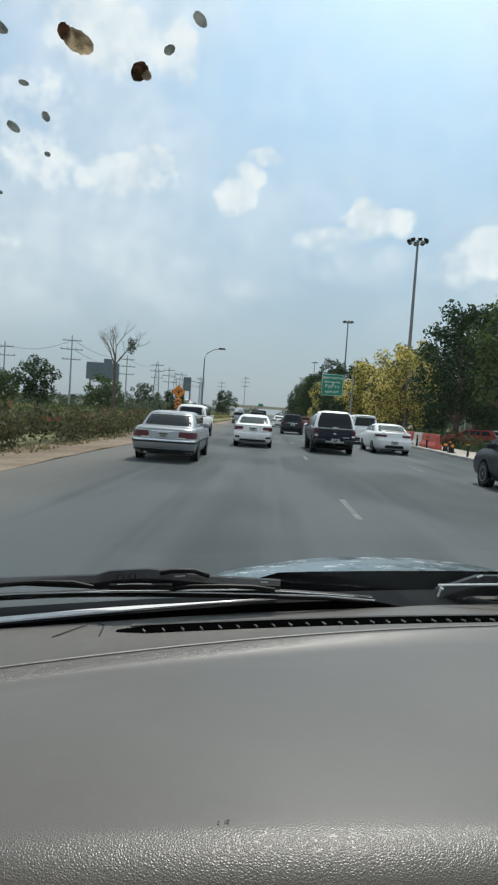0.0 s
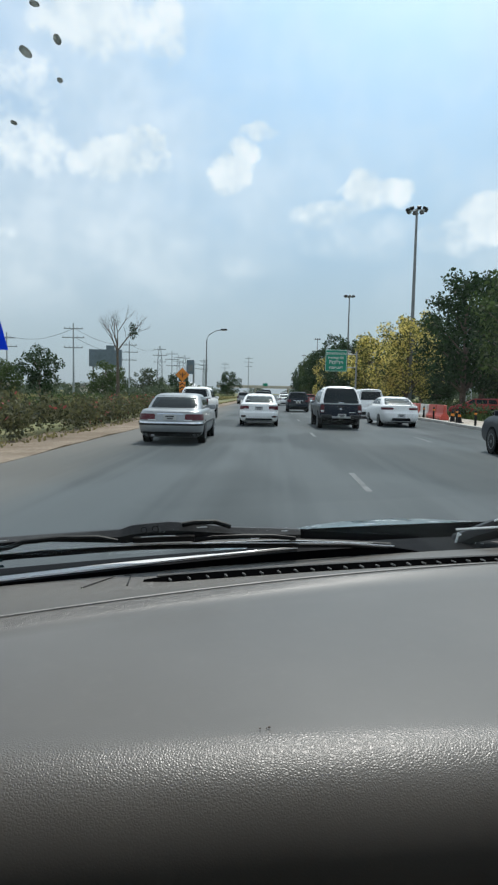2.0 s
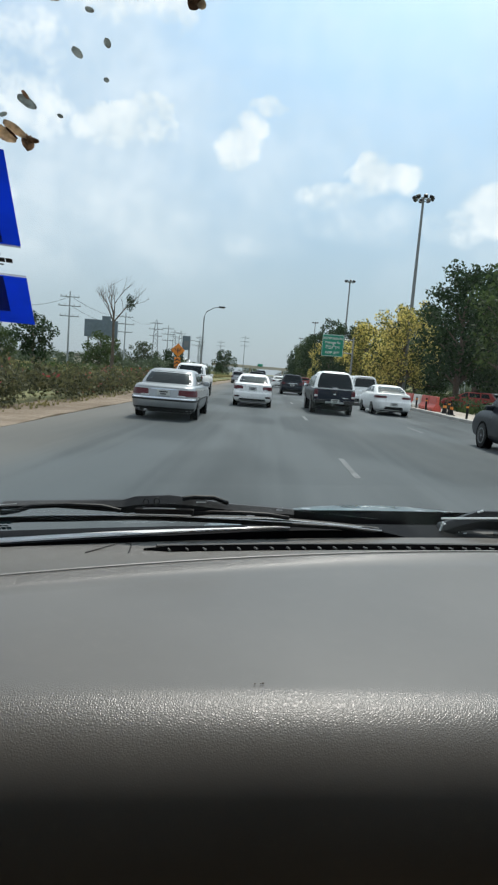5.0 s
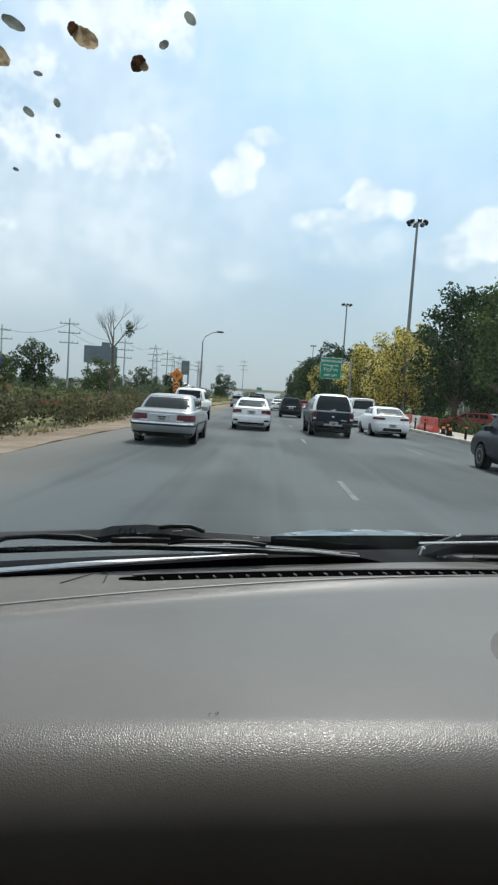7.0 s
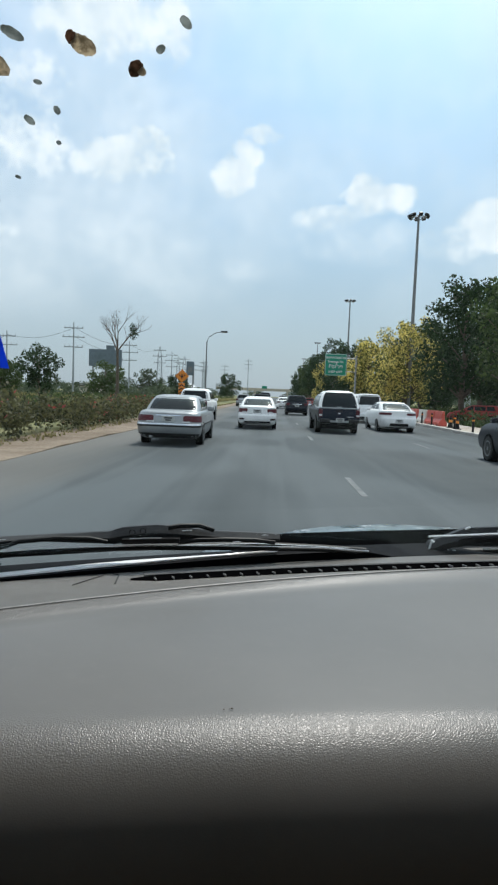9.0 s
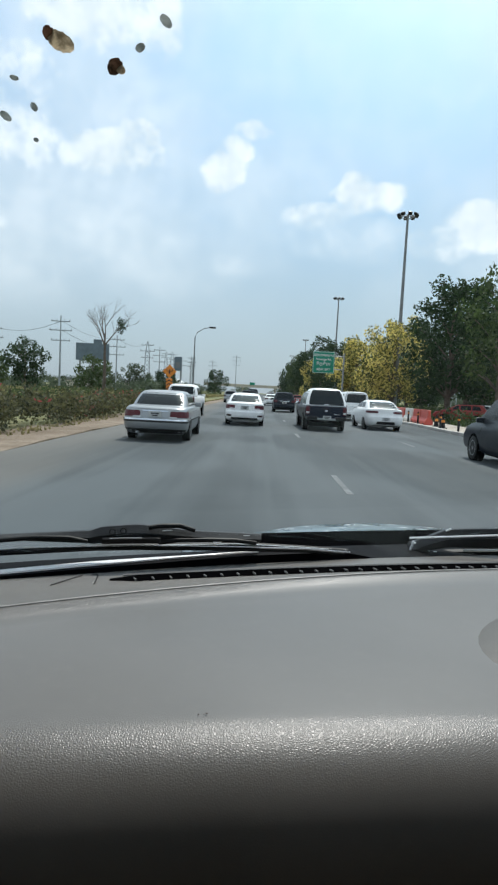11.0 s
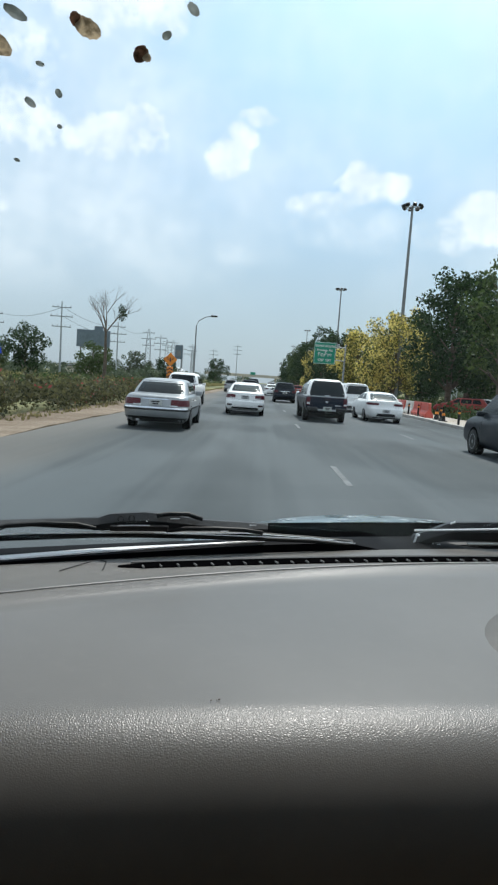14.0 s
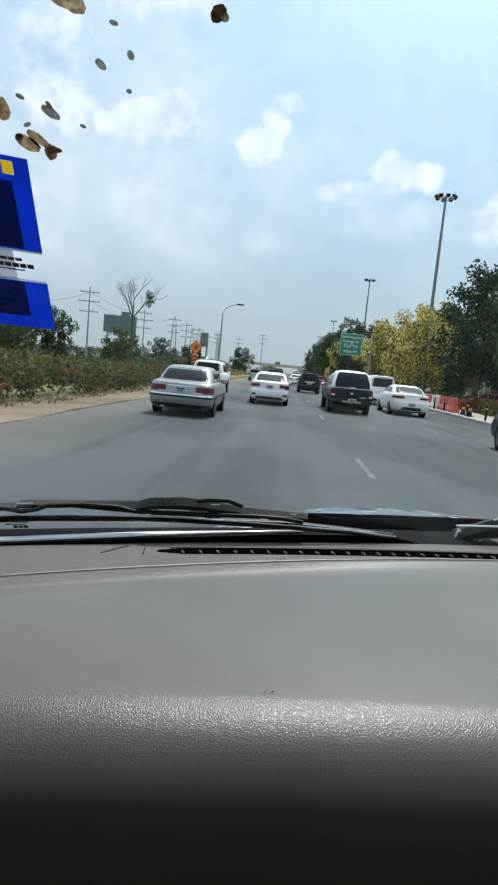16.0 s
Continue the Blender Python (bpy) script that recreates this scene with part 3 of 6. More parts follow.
for i in range(33):
    x = -0.52 + 1.66 * i / 32
    outer.append([(x, screen_y(x, 1.2 + 0.6 * k / 48), 1.2 + 0.6 * k / 48) for k in range(49)])
loft(bm, outer, cap=False, closed=False)
glass = own_part("windscreen", bm, "screen", None, "clear curved windscreen glass", True, 80)
glass.visible_shadow = False

# bonnet and the black panel under the wipers, darkened to stand for shade
bm = bmesh.new()
rings = []
for i in range(41):
    x = -0.46 + 1.6 * i / 40
    c = (x - 0.5) / 0.83
    yf = 2.26 - 0.2 * c * c - 0.22 * c ** 6
    row = []
    for k in range(15):
        f = k / 14
        y0 = 1.13 - 0.06 * c * c
        y = y0 + (yf - y0) * f
        z = 1.092 - 0.058 * f ** 1.3 - 0.005 * c * c - 0.05 * abs(c) ** 3 - 0.06 * max(0.0, 0.45 - x) - 0.006 * math.exp(-((abs(x - 0.45) - 0.42) / 0.1) ** 2)
        row.append((x, y, z))
    row += [(x, yf + 0.03, row[-1][2] - 0.03), (x, yf + 0.035, 0.7)]
    rings.append(row)
loft(bm, rings, cap=False, closed=False)
own_part("bonnet", bm, "bonnet", None, "pale blue metallic bonnet seen through the glass", True, 50)
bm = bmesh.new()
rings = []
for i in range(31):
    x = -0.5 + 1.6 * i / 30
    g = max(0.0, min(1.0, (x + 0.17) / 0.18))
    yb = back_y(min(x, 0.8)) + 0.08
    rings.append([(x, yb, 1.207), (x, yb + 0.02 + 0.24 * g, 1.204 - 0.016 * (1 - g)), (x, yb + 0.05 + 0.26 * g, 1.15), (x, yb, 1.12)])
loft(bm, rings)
own_part("cowl_panel", bm, "painted_shade", None, "black plastic cowl panel below the wipers, darkened as shade", True, 40)


def wiper(tag, stations, rod, mat="black", edge=0.002):
    """A resting wiper: blade with a raised spoiler, and its arm."""
    bm = bmesh.new()
    rings = []
    for x, y, zt, zb in stations:
        rings.append([(x, y - 0.012, zb), (x, y - 0.014, (zt + zb) / 2), (x, y - 0.006, zt), (x, y + 0.006, zt - 0.001), (x, y + 0.012, zb)])
    loft(bm, rings)
    blade = own_part("wiper_blade", bm, mat, None, tag, True, 35)
    bm = bmesh.new()
    tube(bm, rod, 0.005, 8)
    own_part("wiper_arm", bm, "rubber", blade, "", True)
    # pale tube draws the highlight along the arm's metal edge
    bm = bmesh.new()
    tube(bm, [(x, y - 0.005, z + 0.003) for x, y, z in rod], edge, 6)
    own_part("metal_edge", bm, "edge", blade)
    return blade


blade = wiper("weathered black wiper blade resting at the foot of the glass",
              [(-0.53, 0.76, 1.279, 1.272), (-0.396, 0.807, 1.2835, 1.2779), (-0.383, 0.812, 1.2839, 1.2783), (-0.381, 0.813, 1.288, 1.2783), (-0.325, 0.832, 1.2898, 1.2824), (-0.228, 0.862, 1.293, 1.2763),
               (-0.221, 0.863, 1.296, 1.2753), (-0.211, 0.865, 1.2992, 1.2768), (-0.163, 0.875, 1.3031, 1.2824), (-0.134, 0.885, 1.2998, 1.2809), (-0.079, 0.905, 1.2908, 1.2767), (-0.027, 0.927, 1.286, 1.2717), (0.023, 0.945, 1.2816, 1.2697)],
              [(-0.53, 0.77, 1.25), (-0.367, 0.84, 1.257), (-0.218, 0.9, 1.258), (-0.012, 0.962, 1.257), (0.09, 0.99, 1.25), (0.172, 1.012, 1.243)], "weathered", 0.0009)
# the two levers that press the blade down, and the hump over their hinge
for name, pts, r in (("lever", ((-0.53, 0.745, 1.278), (-0.417, 0.786, 1.2798), (-0.39, 0.7955, 1.2773), (-0.376, 0.8, 1.2745), (-0.359, 0.806, 1.2781), (-0.345, 0.811, 1.2834), (-0.299, 0.827, 1.2864), (-0.254, 0.841, 1.2848), (-0.229, 0.8475, 1.2793)), 0.0034),
                     ("lever", ((-0.13, 0.872, 1.2773), (-0.102, 0.882, 1.2798), (-0.06, 0.899, 1.2784), (-0.017, 0.917, 1.2752), (0.015, 0.928, 1.2704)), 0.0036),
                     ("hinge_hump", ((-0.144, 0.867, 1.3), (-0.1285, 0.873, 1.3022), (-0.1, 0.883, 1.3018), (-0.079, 0.891, 1.294)), 0.0036)):
    bm = bmesh.new()
    tube(bm, pts, r, 8)
    own_part(name, bm, "rubber", blade, "", True)
bm = bmesh.new()
loft(bm, [[(x, y - 0.006, z - 0.004), (x, y - 0.007, z + 0.003), (x, y + 0.008, z + 0.004), (x, y + 0.008, z - 0.004)] for x, y, z in ((-0.208, 0.852, 1.2815), (-0.202, 0.851, 1.2818), (-0.168, 0.858, 1.2826), (-0.133, 0.869, 1.282), (-0.127, 0.872, 1.2812))])
own_part("hinge_block", bm, "black", blade)
for bx, by, bz in ((-0.194, 0.852, 1.2945), (-0.179, 0.855, 1.2961)):
    bm = bmesh.new()
    tube(bm, [(bx + 0.0042 * math.cos(0.45 * k), by, bz + 0.0042 * math.sin(0.45 * k)) for k in range(15)], 0.0009, 5)
    own_part("pivot", bm, "rubber", blade, "", True)
# thin near-white slivers drawn as highlights on hinge and levers
for pts in (((-0.382, 0.794, 1.2805), (-0.381, 0.794, 1.2865), (-0.36, 0.802, 1.288)), ((-0.197, 0.846, 1.2858), (-0.178, 0.85, 1.287), (-0.152, 0.857, 1.2868)), ((-0.124, 0.868, 1.2964), (-0.11, 0.873, 1.2966)), ((-0.006, 0.913, 1.2846), (0.004, 0.917, 1.2843)), ((-0.05, 0.896, 1.2759), (-0.038, 0.9, 1.276))):
    bm = bmesh.new()
    tube(bm, pts, 0.0006, 5)
    own_part("scuff", bm, "edge", blade, "pale sliver painted as a highlight")
# spring strip and rubber lip under the blade
SPLINE = ((-0.53, 0.742, 1.2655), (-0.415, 0.784, 1.2669), (-0.389, 0.794, 1.2691), (-0.319, 0.818, 1.2724), (-0.245, 0.841, 1.2732), (-0.166, 0.859, 1.2742), (-0.085, 0.887, 1.2709), (0.002, 0.921, 1.2652), (0.094, 0.9585, 1.2582), (0.174, 0.9915, 1.2475))
bm = bmesh.new()
tube(bm, SPLINE, 0.0009, 5)
own_part("spring_strip", bm, "edge", blade, "thin bright spring strip")
bm = bmesh.new()
tube(bm, [(x, y + 0.005, z - 0.0048) for x, y, z in SPLINE], [0.0036] * 9 + [0.002], 7)
own_part("rubber_lip", bm, "rubber", blade, "", True)
far_blade = wiper("black wiper blade with a metal edge whitened as a highlight",
      [(0.268, 1.004, 1.252, 1.242), (0.274, 1.0, 1.268, 1.244), (0.3, 0.985, 1.284, 1.262), (0.323, 0.97, 1.3, 1.272), (0.383, 0.96, 1.307, 1.278), (0.5, 0.955, 1.314, 1.286), (0.75, 0.94, 1.32, 1.3), (0.95, 0.9, 1.325, 1.312)],
      [(0.278, 0.995, 1.266), (0.33, 0.99, 1.2695), (0.42, 0.99, 1.272), (0.6, 0.97, 1.285), (0.9, 0.91, 1.31)])
bm = bmesh.new()
tube(bm, [(0.272, 1.002, 1.2445), (0.3, 1.0, 1.247), (0.36, 1.0, 1.2515), (0.45, 0.995, 1.258), (0.7, 0.965, 1.28)], [0.004, 0.008, 0.009, 0.009, 0.008], 8)
own_part("rubber_lip", bm, "rubber", far_blade, "", True)
# bright lines put in as highlights on the blade's edges
for pts in ([(0.27, 0.985, 1.251), (0.275, 0.982, 1.274)], [(0.2545, 0.93, 1.2908), (0.315, 0.93, 1.296), (0.3753, 0.93, 1.3013), (0.5, 0.928, 1.312)], [(0.275, 0.994, 1.2435), (0.3, 0.992, 1.246), (0.325, 0.991, 1.248)], [(0.36, 0.986, 1.262), (0.45, 0.984, 1.268), (0.6, 0.966, 1.279)], [(0.32, 0.96, 1.299), (0.327, 0.957, 1.303)]):
    bm = bmesh.new()
    tube(bm, pts, 0.0018, 6)
    own_part("bright_edge", bm, "edge", far_blade)

for k, (x, dx, h) in enumerate(((0.272, 0.011, 0.006), (0.286, 0.012, 0.0045), (0.3, 0.009, 0.006), (0.312, 0.008, 0.0035))):
    bm = bmesh.new()
    box(bm, 0, 0, 0, dx, 0.003, h, 0.001, pose(x, 0.986, 1.2525 + 0.08 * (x - 0.272), 0, -8, 12))
    own_part("scuff", bm, "edge", far_blade)

# the far wiper rests outside the glass
for ob in (far_blade, *far_blade.children):
    for v in ob.data.vertices:
        v.co = (Vector((v.co.x + OX, v.co.y, v.co.z - 1.5)) * 1.12) + Vector((-OX, 0, 1.5))

# the unseen closed cabin round the camera, shading the dashboard, and the body below
bm = bmesh.new()
rings = []
for k in range(9):
    f = k / 8
    y = 0.38 - 2.2 * f
    z = 1.81 + 0.05 * math.sin(math.pi * min(1, f * 1.2 + 0.15))
    rings.append([(XL + 0.08, y - 0.1, z - 0.07), (XL + 0.25, y - 0.03, z - 0.01), (0.3, y, z), (XR - 0.25, y - 0.03, z - 0.01), (XR - 0.08, y - 0.1, z - 0.07),
                  (XR - 0.08, y - 0.1, z - 0.03), (XR - 0.25, y - 0.03, z + 0.04), (0.3, y, z + 0.05), (XL + 0.25, y - 0.03, z + 0.04), (XL + 0.08, y - 0.1, z - 0.03)])
loft(bm, rings)
own_part("roof_lining", bm, "lining", None, "unseen roof lining, beige to bounce warm light onto the dashboard", True, 50)
bm = bmesh.new()
loft(bm, [[(x, y + 0.004 * (k == 0) - 0.004 * (k == 8), z + h) for (x, y, z), h in zip(ring[5:] + ring[:4:-1], [0.004] * 5 + [0.016] * 5)] for k, ring in enumerate(rings)])
own_part("roof", bm, "bonnet", None, "pale blue metallic roof panel", True, 50)
for name, x, s in (("door", XL - 0.03, -1), ("door", XR + 0.03, 1)):
    bm = bmesh.new()
    rings = []
    for y in (1.05, 0.7, 0.3, -0.6, -1.5, -1.85):
        rings.append([(x, y, 0.45), (x + s * 0.06, y, 0.55), (x + s * 0.07, y, 0.95), (x + s * 0.02, y, 1.2), (x - s * 0.03, y, 1.2), (x - s * 0.03, y, 0.45)])
    loft(bm, rings)
    own_part(name, bm, "bonnet", None, "", True, 40)
    for pts in ([(x - s * 0.02, 0.86, 1.2), (x - s * 0.1, 0.16, 1.76)], [(x - s * 0.02, -0.7, 1.2), (x - s * 0.1, -0.66, 1.78)], [(x - s * 0.02, -1.8, 1.2), (x - s * 0.1, -1.75, 1.78)]):
        bm = bmesh.new()
        tube(bm, pts, [0.04, 0.035], 8)
        own_part("pillar", bm, "lining", None, "", True)
    bm = bmesh.new()
    slab(bm, [(x, 0.75, 1.19), (x, -1.78, 1.19), (x - s * 0.09, -1.74, 1.75), (x - s * 0.09, 0.22, 1.75)], 0.005)
    own_part("side_glass", bm, "tinted")
bm = bmesh.new()
box(bm, 0.3, -1.85, 1.1, 1.7, 0.06, 1.4, 0.02)
own_part("rear_panel", bm, "lining")
bm = bmesh.new()
box(bm, 0.3, -1.893, 1.1, 1.72, 0.02, 1.4, 0.008)
own_part("tailgate", bm, "bonnet")
bm = bmesh.new()
box(bm, 0.3, -0.3, 0.42, 1.7, 3.2, 0.08, 0.02)
own_part("cabin_floor", bm, "lining")
for s in (-1, 1):
    bm = bmesh.new()
    rings = []
    for y in (1.0, 1.3, 1.5, 1.62):
        x = 0.3 + s * (0.86 - 0.12 * max(0, y - 1.7) ** 2 * 4)
        rings.append([(x, y, 0.5), (x + s * 0.04, y, 0.75), (x, y, 0.98), (x - s * 0.05, y, 0.98), (x - s * 0.05, y, 0.5)])
    loft(bm, rings)
    own_part("wing", bm, "bonnet", None, "", True, 40)


def wheel(bm_x, y, r, w, parent):
    """Tyre with rounded shoulders, and a rim with a hub."""
    bm = bmesh.new()
    n = 20
    prof = [(-0.5, 0.62), (-0.5, 0.9), (-0.42, 0.98), (-0.2, 1.0), (0.2, 1.0), (0.42, 0.98), (0.5, 0.9), (0.5, 0.62)]
    rings = [[(bm_x + px * w, y + r * pr * math.cos(2 * math.pi * k / n), r + r * pr * math.sin(2 * math.pi * k / n)) for k in range(n)] for px, pr in prof]
    loft(bm, rings, cap=True)
    tyre = part("wheel", bm, "rubber", parent, "", True, 40)
    bm = bmesh.new()
    s = 1 if bm_x > 0 else -1
    rings = []
    for px, pr in ((0.3, 0.61), (0.51, 0.61), (0.515, 0.56), (0.44, 0.5), (0.42, 0.2), (0.5, 0.16), (0.5, 0.02)):
        rings.append([(bm_x + s * px * w, y + r * pr * math.cos(2 * math.pi * k / n), r + r * pr * math.sin(2 * math.pi * k / n)) for k in range(n)])
    loft(bm, rings, cap=True)
    part("rim", bm, "steel", tyre, "", True, 40)
    return tyre


for s in (-1, 1):
    for y in (1.55, -1.35):
        wheel(s * 0.78, y, 0.34, 0.22, own)


# ---- traffic ----
# A car's skin is a stack of levels: height, rear y, front y, half width, corner radius.
def level(z, y0, y1, w, r):
    """One level of a car's skin: a rectangle with rounded corners."""
    pts = []
    for cx, cy, a0 in ((w - r, y1 - r, 0), (-w + r, y1 - r, 90), (-w + r, y0 + r, 180), (w - r, y0 + r, 270)):
        for k in range(7):
            a = radians(a0 + 15 * k)
            pts.append((cx + r * math.cos(a), cy + r * math.sin(a), z))
    return pts


def shell(parent, name, mat, levels, label="", angle=32):
    bm = bmesh.new()
    loft(bm, [level(*q) for q in levels])
    return part(name, bm, mat, parent, label, True, angle)


def skin(levels, z, s):
    """The point of the skin at height z, s metres round from the middle of the rear."""
    z = max(levels[0][0], min(levels[-1][0], z))
    for a, b in zip(levels, levels[1:]):
        if z <= b[0]:
            f = (z - a[0]) / (b[0] - a[0])
            _, y0, y1, w, r = (p + (q - p) * f for p, q in zip(a, b))
            break
    side, u = (1 if s >= 0 else -1), abs(s)
    if u <= w - r:
        return Vector((side * u, y0, z)), Vector((0, -1, 0))
    t = (u - (w - r)) / r
    if t <= math.pi / 2:
        return Vector((side * (w - r + r * math.sin(t)), y0 + r * (1 - math.cos(t)), z)), Vector((side * math.sin(t), -math.cos(t), 0))
    return Vector((side * w, y0 + r + (u - (w - r) - r * math.pi / 2), z)), Vector((side, 0, 0))


def patch(parent, name, mat, levels, s0, s1, z0, z1, proud=0.006, taper=0.0, label="", rows=5, cols=9, corner=0.0, deep=0.02):
    """A pane or lamp that follows the skin between two stations and two heights. taper: how far each end draws in at the top."""
    bm = bmesh.new()
    out, back = [], []
    for i in range(rows + 1):
        f = i / rows
        z = z0 + (z1 - z0) * f
        cut = taper * f + corner * max(0.0, abs(2 * f - 1) - 0.6) / 0.4
        a, b = s0 + cut, s1 - cut
        o, k = [], []
        for c in range(cols + 1):
            p, n = skin(levels, z, a + (b - a) * c / cols)
            o.append(bm.verts.new(p + n * proud))
            k.append(bm.verts.new(p - n * deep))
        out.append(o)
        back.append(k)
    for g, flip in ((out, 0), (back, 1)):
        for p, q in zip(g, g[1:]):
            for c in range(cols):
                quad = (p[c], p[c + 1], q[c + 1], q[c])
                bm.faces.new(quad[::-1] if flip else quad)
    rim = [(0, c) for c in range(cols)] + [(i, cols) for i in range(rows)] + [(rows, c) for c in range(cols, 0, -1)] + [(i, 0) for i in range(rows, 0, -1)]
    for (i0, c0), (i1, c1) in zip(rim, rim[1:] + rim[:1]):
        bm.faces.new((out[i1][c1], out[i0][c0], back[i0][c0], back[i1][c1]))
    return part(name, bm, mat, parent, label, True, 45)


def pair(parent, name, mat, levels, s0, s1, z0, z1, **more):
    """The same patch on both sides of the car."""
    return [patch(parent, name, mat, levels, *((s0, s1) if k > 0 else (-s1, -s0)), z0, z1, **more) for k in (-1, 1)]


def along(levels, z, y):
    """The station on the skin's flank at height z that lies at y."""
    for a, b in zip(levels, levels[1:]):
        if z <= b[0]:
            f = (z - a[0]) / (b[0] - a[0])
            _, y0, _, w, r = (p + (q - p) * f for p, q in zip(a, b))
            return w - r + r * math.pi / 2 + y - y0 - r
    return 1.0


def flank_panes(parent, levels, spans, z0, z1, mat="car_glass"):
    """Side windows between two heights; each span has its ends at the sill and at the top."""
    for (a0, b0), (a1, b1) in spans:
        for side in (-1, 1):
            bm = bmesh.new()
            rings = []
            for i in range(5):
                f = i / 4
                z = z0 + (z1 - z0) * f
                row = []
                for g in (0, 1):
                    y = (a0 + (a1 - a0) * f) * (1 - g) + (b0 + (b1 - b0) * f) * g
                    p, n = skin(levels, z, side * along(levels, z, y))
                    row += [p + n * 0.006, p - n * 0.02] if g == 0 else [p - n * 0.02, p + n * 0.006]
                rings.append(row)
            loft(bm, rings)
            part("side_window", bm, mat, parent)


def strip(parent, name, mat, x, y, z, sx, sy, sz, bevel=0.008, label=""):
    bm = bmesh.new()
    box(bm, x, y, z, sx, sy, sz, bevel)
    return part(name, bm, mat, parent, label, True, 60)


def number_plate(parent, y, z, x=0.0):
    bm = bmesh.new()
    box(bm, x, y, z, 0.36, 0.014, 0.16, 0.004)
    p = part("number_plate", bm, "plate", parent)
    for dz, w in ((0.025, 0.24), (-0.035, 0.16)):
        bm = bmesh.new()
        box(bm, x, y - 0.0085, z + dz, w, 0.003, 0.035)
        part("plate_bar", bm, "ink", p)


def mirrors(parent, x, y, z, mat):
    for s in (-1, 1):
        bm = bmesh.new()
        box(bm, s * (x + 0.09), y, z, 0.2, 0.09, 0.14, 0.03)
        part("wing_mirror", bm, mat, parent, "", True, 60)


def running_gear(parent, track, rear, front, r, w, length):
    """Wheels, black discs painted as the shade of their wells, and a blackened underbody."""
    for y in (rear, front):
        for s in (-1, 1):
            wheel(s * track, y, r, w, parent)
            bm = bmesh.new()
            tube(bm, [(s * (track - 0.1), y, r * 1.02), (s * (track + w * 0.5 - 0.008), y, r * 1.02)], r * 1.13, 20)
            part("wheel_well", bm, "painted_shade", parent)
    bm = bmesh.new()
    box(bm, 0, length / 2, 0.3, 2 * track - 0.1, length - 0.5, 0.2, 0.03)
    part("underbody", bm, "painted_shade", parent)


def front_pane(parent, w0, w1, y0, y1, z0, z1):
    bm = bmesh.new()
    slab(bm, [(w0, y0, z0), (-w0, y0, z0), (-w1, y1, z1), (w1, y1, z1)], 0.02)
    part("front_window", bm, "car_glass", parent)


def old_sedan(at, turn):
    c = thing("sedan", "silver older three-box sedan with wide red lamps on the road", "car", at, turn)
    L = [(0.2, 0.2, 4.55, 0.76, 0.2), (0.27, 0.02, 4.7, 0.84, 0.26), (0.36, -0.08, 4.76, 0.88, 0.3), (0.5, -0.12, 4.8, 0.9, 0.3), (0.6, -0.12, 4.8, 0.905, 0.3), (0.645, -0.105, 4.79, 0.905, 0.3), (0.66, -0.03, 4.78, 0.9, 0.3),
         (0.76, -0.01, 4.72, 0.9, 0.32), (0.86, 0.01, 4.6, 0.885, 0.34), (0.92, 0.04, 4.4, 0.87, 0.36), (0.955, 0.1, 4.2, 0.85, 0.36), (0.975, 0.22, 4.0, 0.825, 0.36), (0.985, 0.45, 3.8, 0.81, 0.34)]
    U = [(0.98, 0.66, 3.62, 0.805, 0.3), (1.06, 0.76, 3.46, 0.79, 0.3), (1.16, 0.9, 3.28, 0.755, 0.3), (1.26, 1.05, 3.1, 0.715, 0.3), (1.34, 1.19, 2.95, 0.675, 0.3), (1.39, 1.31, 2.84, 0.635, 0.3), (1.42, 1.44, 2.72, 0.58, 0.28), (1.44, 1.64, 2.52, 0.46, 0.24), (1.448, 1.95, 2.2, 0.2, 0.1)]
    shell(c, "body", "silver_paint", L)
    shell(c, "cabin", "silver_paint", U)
    patch(c, "rear_window", "car_glass", U, -0.7, 0.7, 1.02, 1.365, 0.006, 0.1, "dark tinted rear window", 6, 12, 0.03)
    flank_panes(c, U, [((1.25, 2.02), (1.55, 2.02)), ((2.1, 3.2), (2.1, 2.75))], 1.02, 1.34)
    front_pane(c, 0.66, 0.5, 3.56, 2.86, 1.02, 1.38)
    pair(c, "tail_lamp", "red_lamp", L, 0.42, 1.2, 0.69, 0.86, proud=0.012, corner=0.03)
    pair(c, "reverse_lamp", "clear_lamp", L, 0.4, 0.62, 0.672, 0.705, proud=0.016)
    patch(c, "rubbing_strip", "black", L, -1.5, 1.5, 0.545, 0.59, 0.014, 0, "", 2, 24)
    patch(c, "bumper_strip", "chrome", L, -1.2, 1.2, 0.605, 0.642, 0.016, 0, "bright strip on the bumper", 2, 24)
    # black band on the valance stands for the shade under the bumper
    patch(c, "lower_valance", "rubber", L, -1.0, 1.0, 0.22, 0.36, 0.006, 0, "", 3, 16)
    patch(c, "boot_trim", "chrome", L, -0.36, 0.36, 0.85, 0.875, 0.014, 0, "", 2, 6)
    patch(c, "boot_seam", "ink", L, -0.74, 0.74, 0.905, 0.911, 0.003, 0, "", 1, 12)
    number_plate(c, -0.045, 0.765)
    for s in (-1, 1):
        strip(c, "waist_trim", "black", s * 0.905, 2.3, 0.6, 0.02, 2.6, 0.05, 0.008)
        for y in (1.75, 2.75):
            strip(c, "door_handle", "silver_paint", s * 0.895, y, 0.84, 0.03, 0.2, 0.035, 0.01)
    strip(c, "exhaust_pipe", "steel", -0.48, 0.0, 0.25, 0.09, 0.2, 0.06, 0.02)
    mirrors(c, 0.83, 3.0, 1.02, "silver_paint")
    running_gear(c, 0.802, 0.98, 3.8, 0.315, 0.22, 4.8)
    return c


